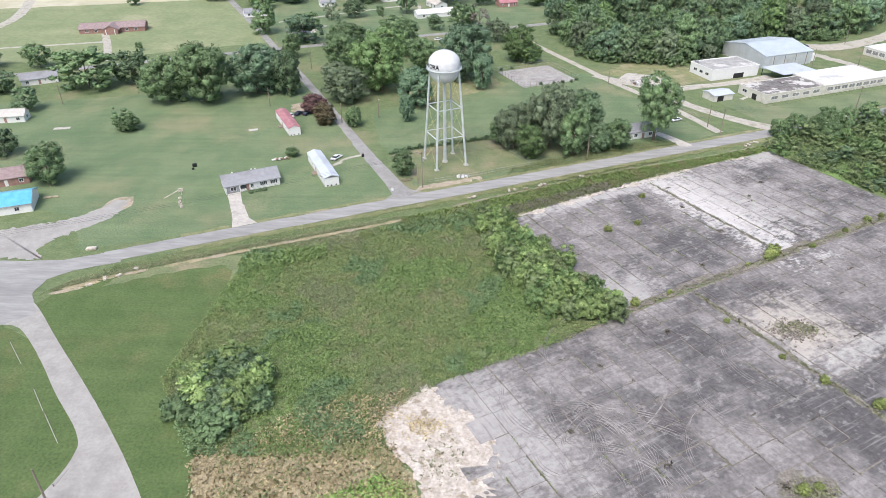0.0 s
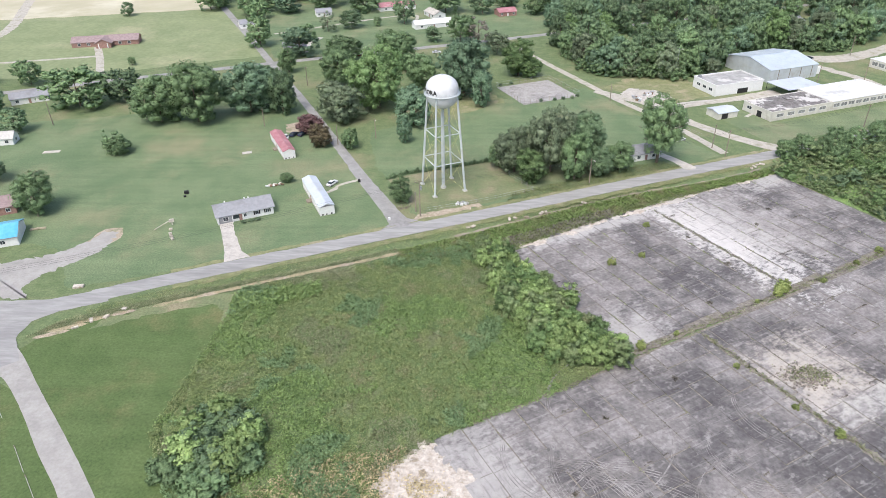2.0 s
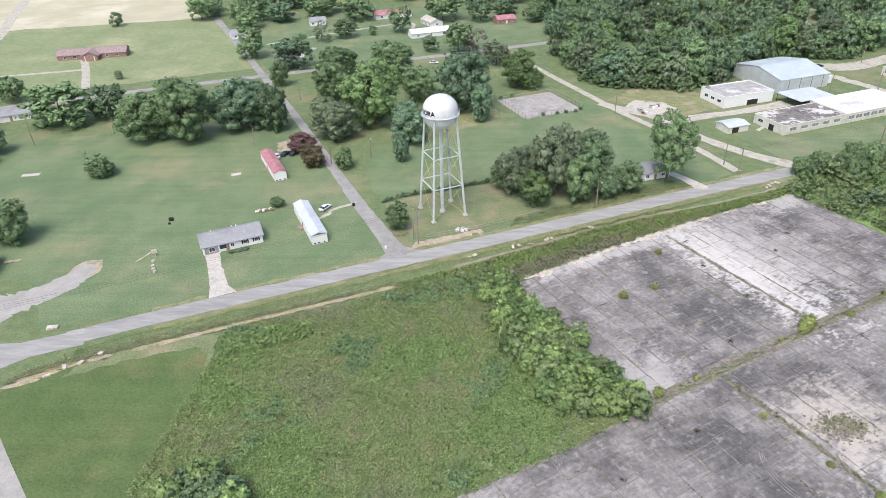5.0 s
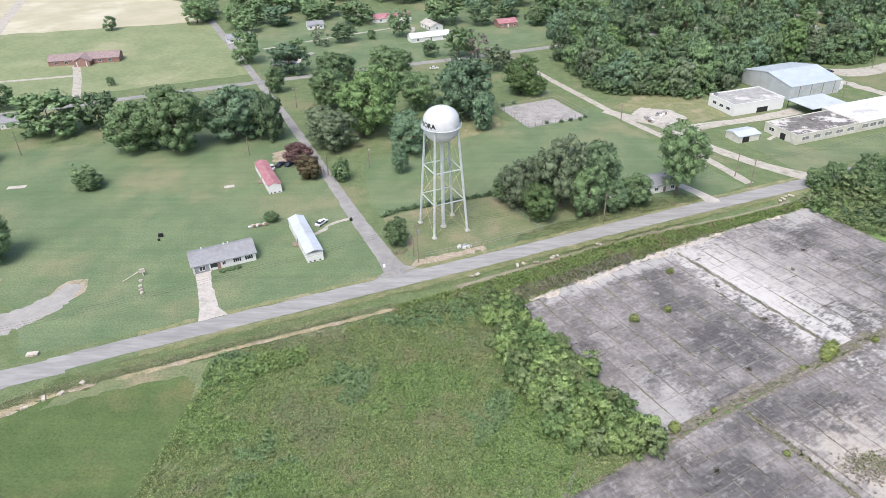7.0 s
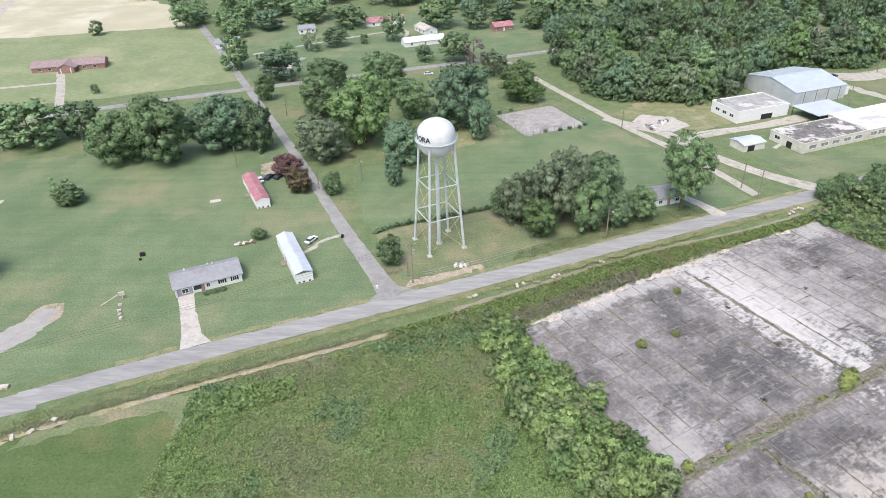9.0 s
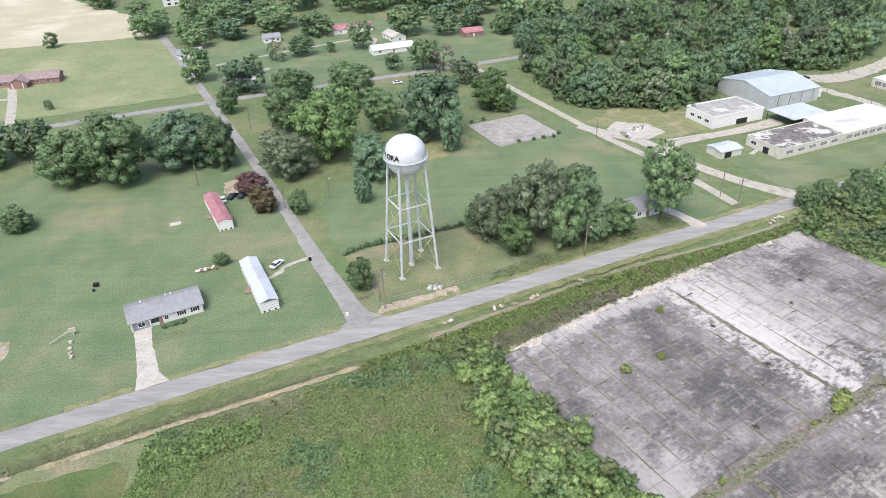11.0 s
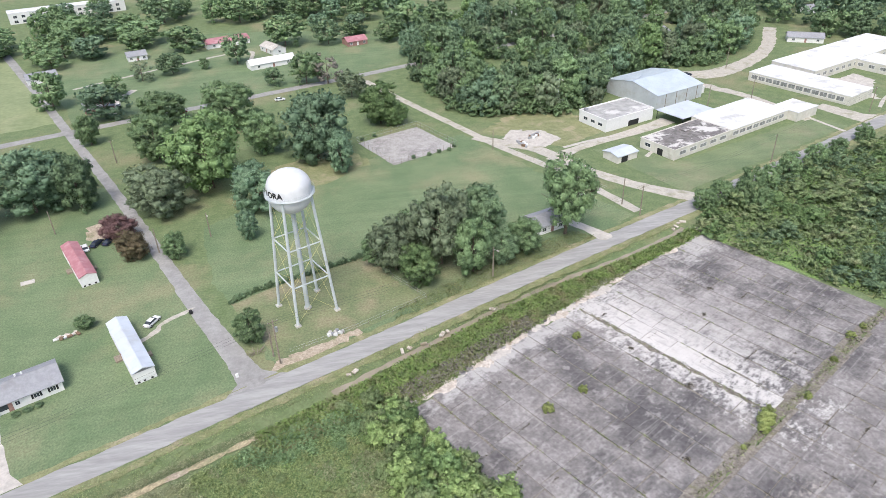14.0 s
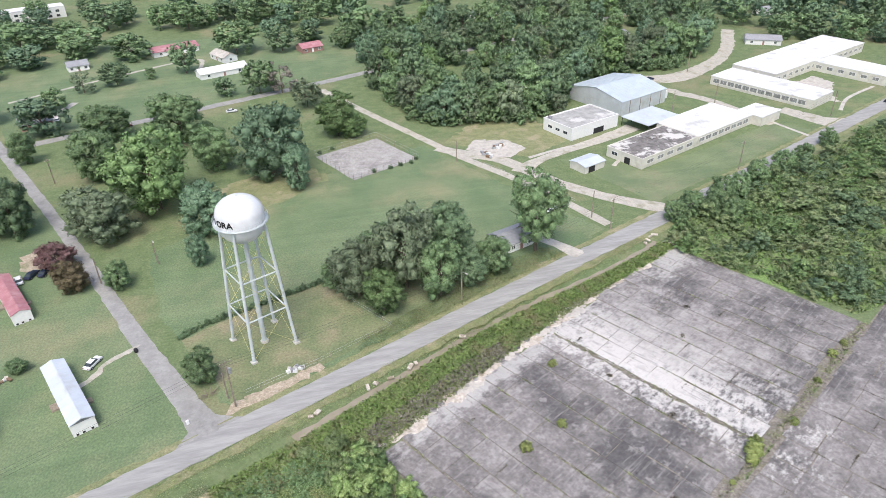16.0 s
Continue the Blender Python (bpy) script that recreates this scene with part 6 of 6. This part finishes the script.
for j in range(1, 8):
    for _ in range(5):
        a = seg_rng.uniform(1, 100)
        spots += [(u, 6.2 * j) for u in seg_rng.uniform(a, min(104, a + seg_rng.uniform(1.5, 5)), 18)]
for j in range(1, 12):
    for _ in range(5):
        a = seg_rng.uniform(-38, 100)
        spots += [(u, 51 + 6.0 * j) for u in seg_rng.uniform(a, a + seg_rng.uniform(1.5, 5), 18)]
pts = np.array([on_slab(u, v) for u, v in spots if not off_slab(u, v)])
half = len(pts) // 3
tufts("joint_weeds", pts[half:], "crumb", "dark moss and dirt along the slab joints", 44, 0.2, 0.12, 3, 0.3)
tufts("joint_weeds", pts[:half], "dullweed", "small weeds along the slab joints", 47, 0.3, 0.12, 3, 0.3)
# rubble on the pale patch
M_RUBBLE = material("broken_concrete", (0.24, 0.21, 0.18), (0.40, 0.36, 0.32), 1.0, island=0.3)
chunk_rng = np.random.default_rng(77)
n = 420
cen = np.c_[chunk_rng.normal(72.5, 2.4, n), chunk_rng.normal(123.0, 1.7, n), chunk_rng.uniform(0.15, 0.5, n)]
corner = np.array([(x, y, z) for x in (-1, 1) for y in (-1, 1) for z in (-1, 1)], float)
vs = cen[:, None, :] + corner[None] * chunk_rng.uniform(0.05, 0.2, (n, 1, 3)) + chunk_rng.normal(0, 0.04, (n, 8, 3))
cf = np.array([(0, 1, 3, 2), (4, 6, 7, 5), (0, 4, 5, 1), (2, 3, 7, 6), (0, 2, 6, 4), (1, 5, 7, 3)])
me = fast_mesh("rubble", vs.reshape(-1, 3), (cf[None] + 8 * np.arange(n)[:, None, None]).reshape(-1, 4))
me.materials.append(M_RUBBLE)
tagged(new("rubble", me), "heap of broken concrete chunks and soil", "rubble", kind="stuff")
tufts("joint_weeds", np.c_[chunk_rng.normal(73.5, 2.2, 420), chunk_rng.normal(124.0, 1.2, 420)], "dullweed", "dull weeds on the rubble", 45, 0.6, 0.3, 4, 0.4)
tufts("joint_weeds", np.c_[chunk_rng.normal(58.5, 1.8, 200), chunk_rng.normal(79.6, 0.9, 200)], "dullweed", "dull green weeds in a broken hole", 46, 0.6, 0.3, 4, 0.4)
setting(patch("broken_hole", [(52.5, 79), (54.5, 83.5), (57, 84.6), (60, 83), (63.5, 82), (62.5, 78.5), (58, 76), (54, 75.5)], 0.156, M_JOINT, 0.4, 0.8), "dark soil in a broken hole of the slab", "hole")
# pale tyre marks
M_TYREMARK = material("pale_tyre_mark", (0.37, 0.35, 0.335), (0.28, 0.265, 0.255), 0.8, (0.20, 0.187, 0.18), 0.35, cut3=(0.40, 0.6))
mark_rng = random.Random(8)
for k, (cu, cv, r, a0, a1) in enumerate(((-28, 84, 11, 200, 330), (-28, 84, 12.2, 190, 300), (-29, 72, 8, 60, 200), (-22, 74, 14, 170, 260), (2, 82, 9, 100, 215), (3, 83, 10.5, 110, 200), (-12, 62, 16, 200, 300), (-34, 92, 18, 250, 350), (-33, 91, 19.3, 260, 345),
                                         (-38, 78, 6, 20, 200), (-39, 76, 9, 300, 420), (-36, 80, 13, 280, 400), (-40, 86, 7, 330, 470), (-30, 66, 12, 120, 230), (18, 78, 12, 150, 230), (-43, 80, 16, 300, 395), (-44, 82, 19, 300, 380), (-46, 76, 20, 320, 400), (-40, 92, 14, 290, 380), (-45, 88, 22, 310, 375), (-6, 96, 15, 200, 290), (-37, 88, 10, 300, 430), (-41, 72, 11, 330, 440), (-25, 60, 20, 40, 110))):
    arc = [on_slab(cu + r * math.cos(radians(a)), cv + r * math.sin(radians(a))) for a in np.linspace(a0, a1, 9)]
    for d in (0, 1, 2):
        setting(ribbon("tyre_mark", [(x + 0.42 * d, y + 0.5 * d) for x, y in arc], [0.02, 0.10, 0.08 + 0.07 * mark_rng.random(), 0.03], 0.158 + 0.001 * (k % 3), M_TYREMARK, 0.035, 1.0, 0.02, k), "pale curved tyre mark on the concrete", "tyre mark")
# debris and dark litter on the concrete
for k, (x, y, s) in enumerate(((36.0, 84.0, 0.5), (20.0, 91.5, 0.35), (44.5, 122.0, 0.4), (54.5, 80.5, 0.5), (28, 110, 0.25), (60, 150, 0.3), (85, 190, 0.3), (92, 200, 0.3), (70, 168, 0.35), (63, 182, 0.3))):
    tufts("litter", np.random.default_rng(k).normal((x, y), s, (int(60 * s) + 14, 2)), "crumb", "dark litter lying on the concrete", 60 + k, 0.4, 0.2, 3, 0.32)
# dead brush along the crumbled edge
brush_pts = np.array([on_slab(u, v) for u, v in np.random.default_rng(3).uniform((2, -6.5), (40, -2.0), (1300, 2))])
tufts("dead_brush", brush_pts, "bare", "grey dead brush beside the slab's edge", 70, 0.8, 0.3, 4, 0.4)
tufts("sand_weeds", np.random.default_rng(4).normal((-7.5, 92.0), (2.0, 1.4), (240, 2)), "straw", "dry tufts on the sandy rubble", 71, 0.3, 0.3, 4, 0.4)
tufts("sand_weeds", np.random.default_rng(5).normal((-3.5, 84.0), (2.6, 3.0), (120, 2)), "dullweed", "dull tufts on the sandy rubble", 72, 0.3, 0.3, 4, 0.4)
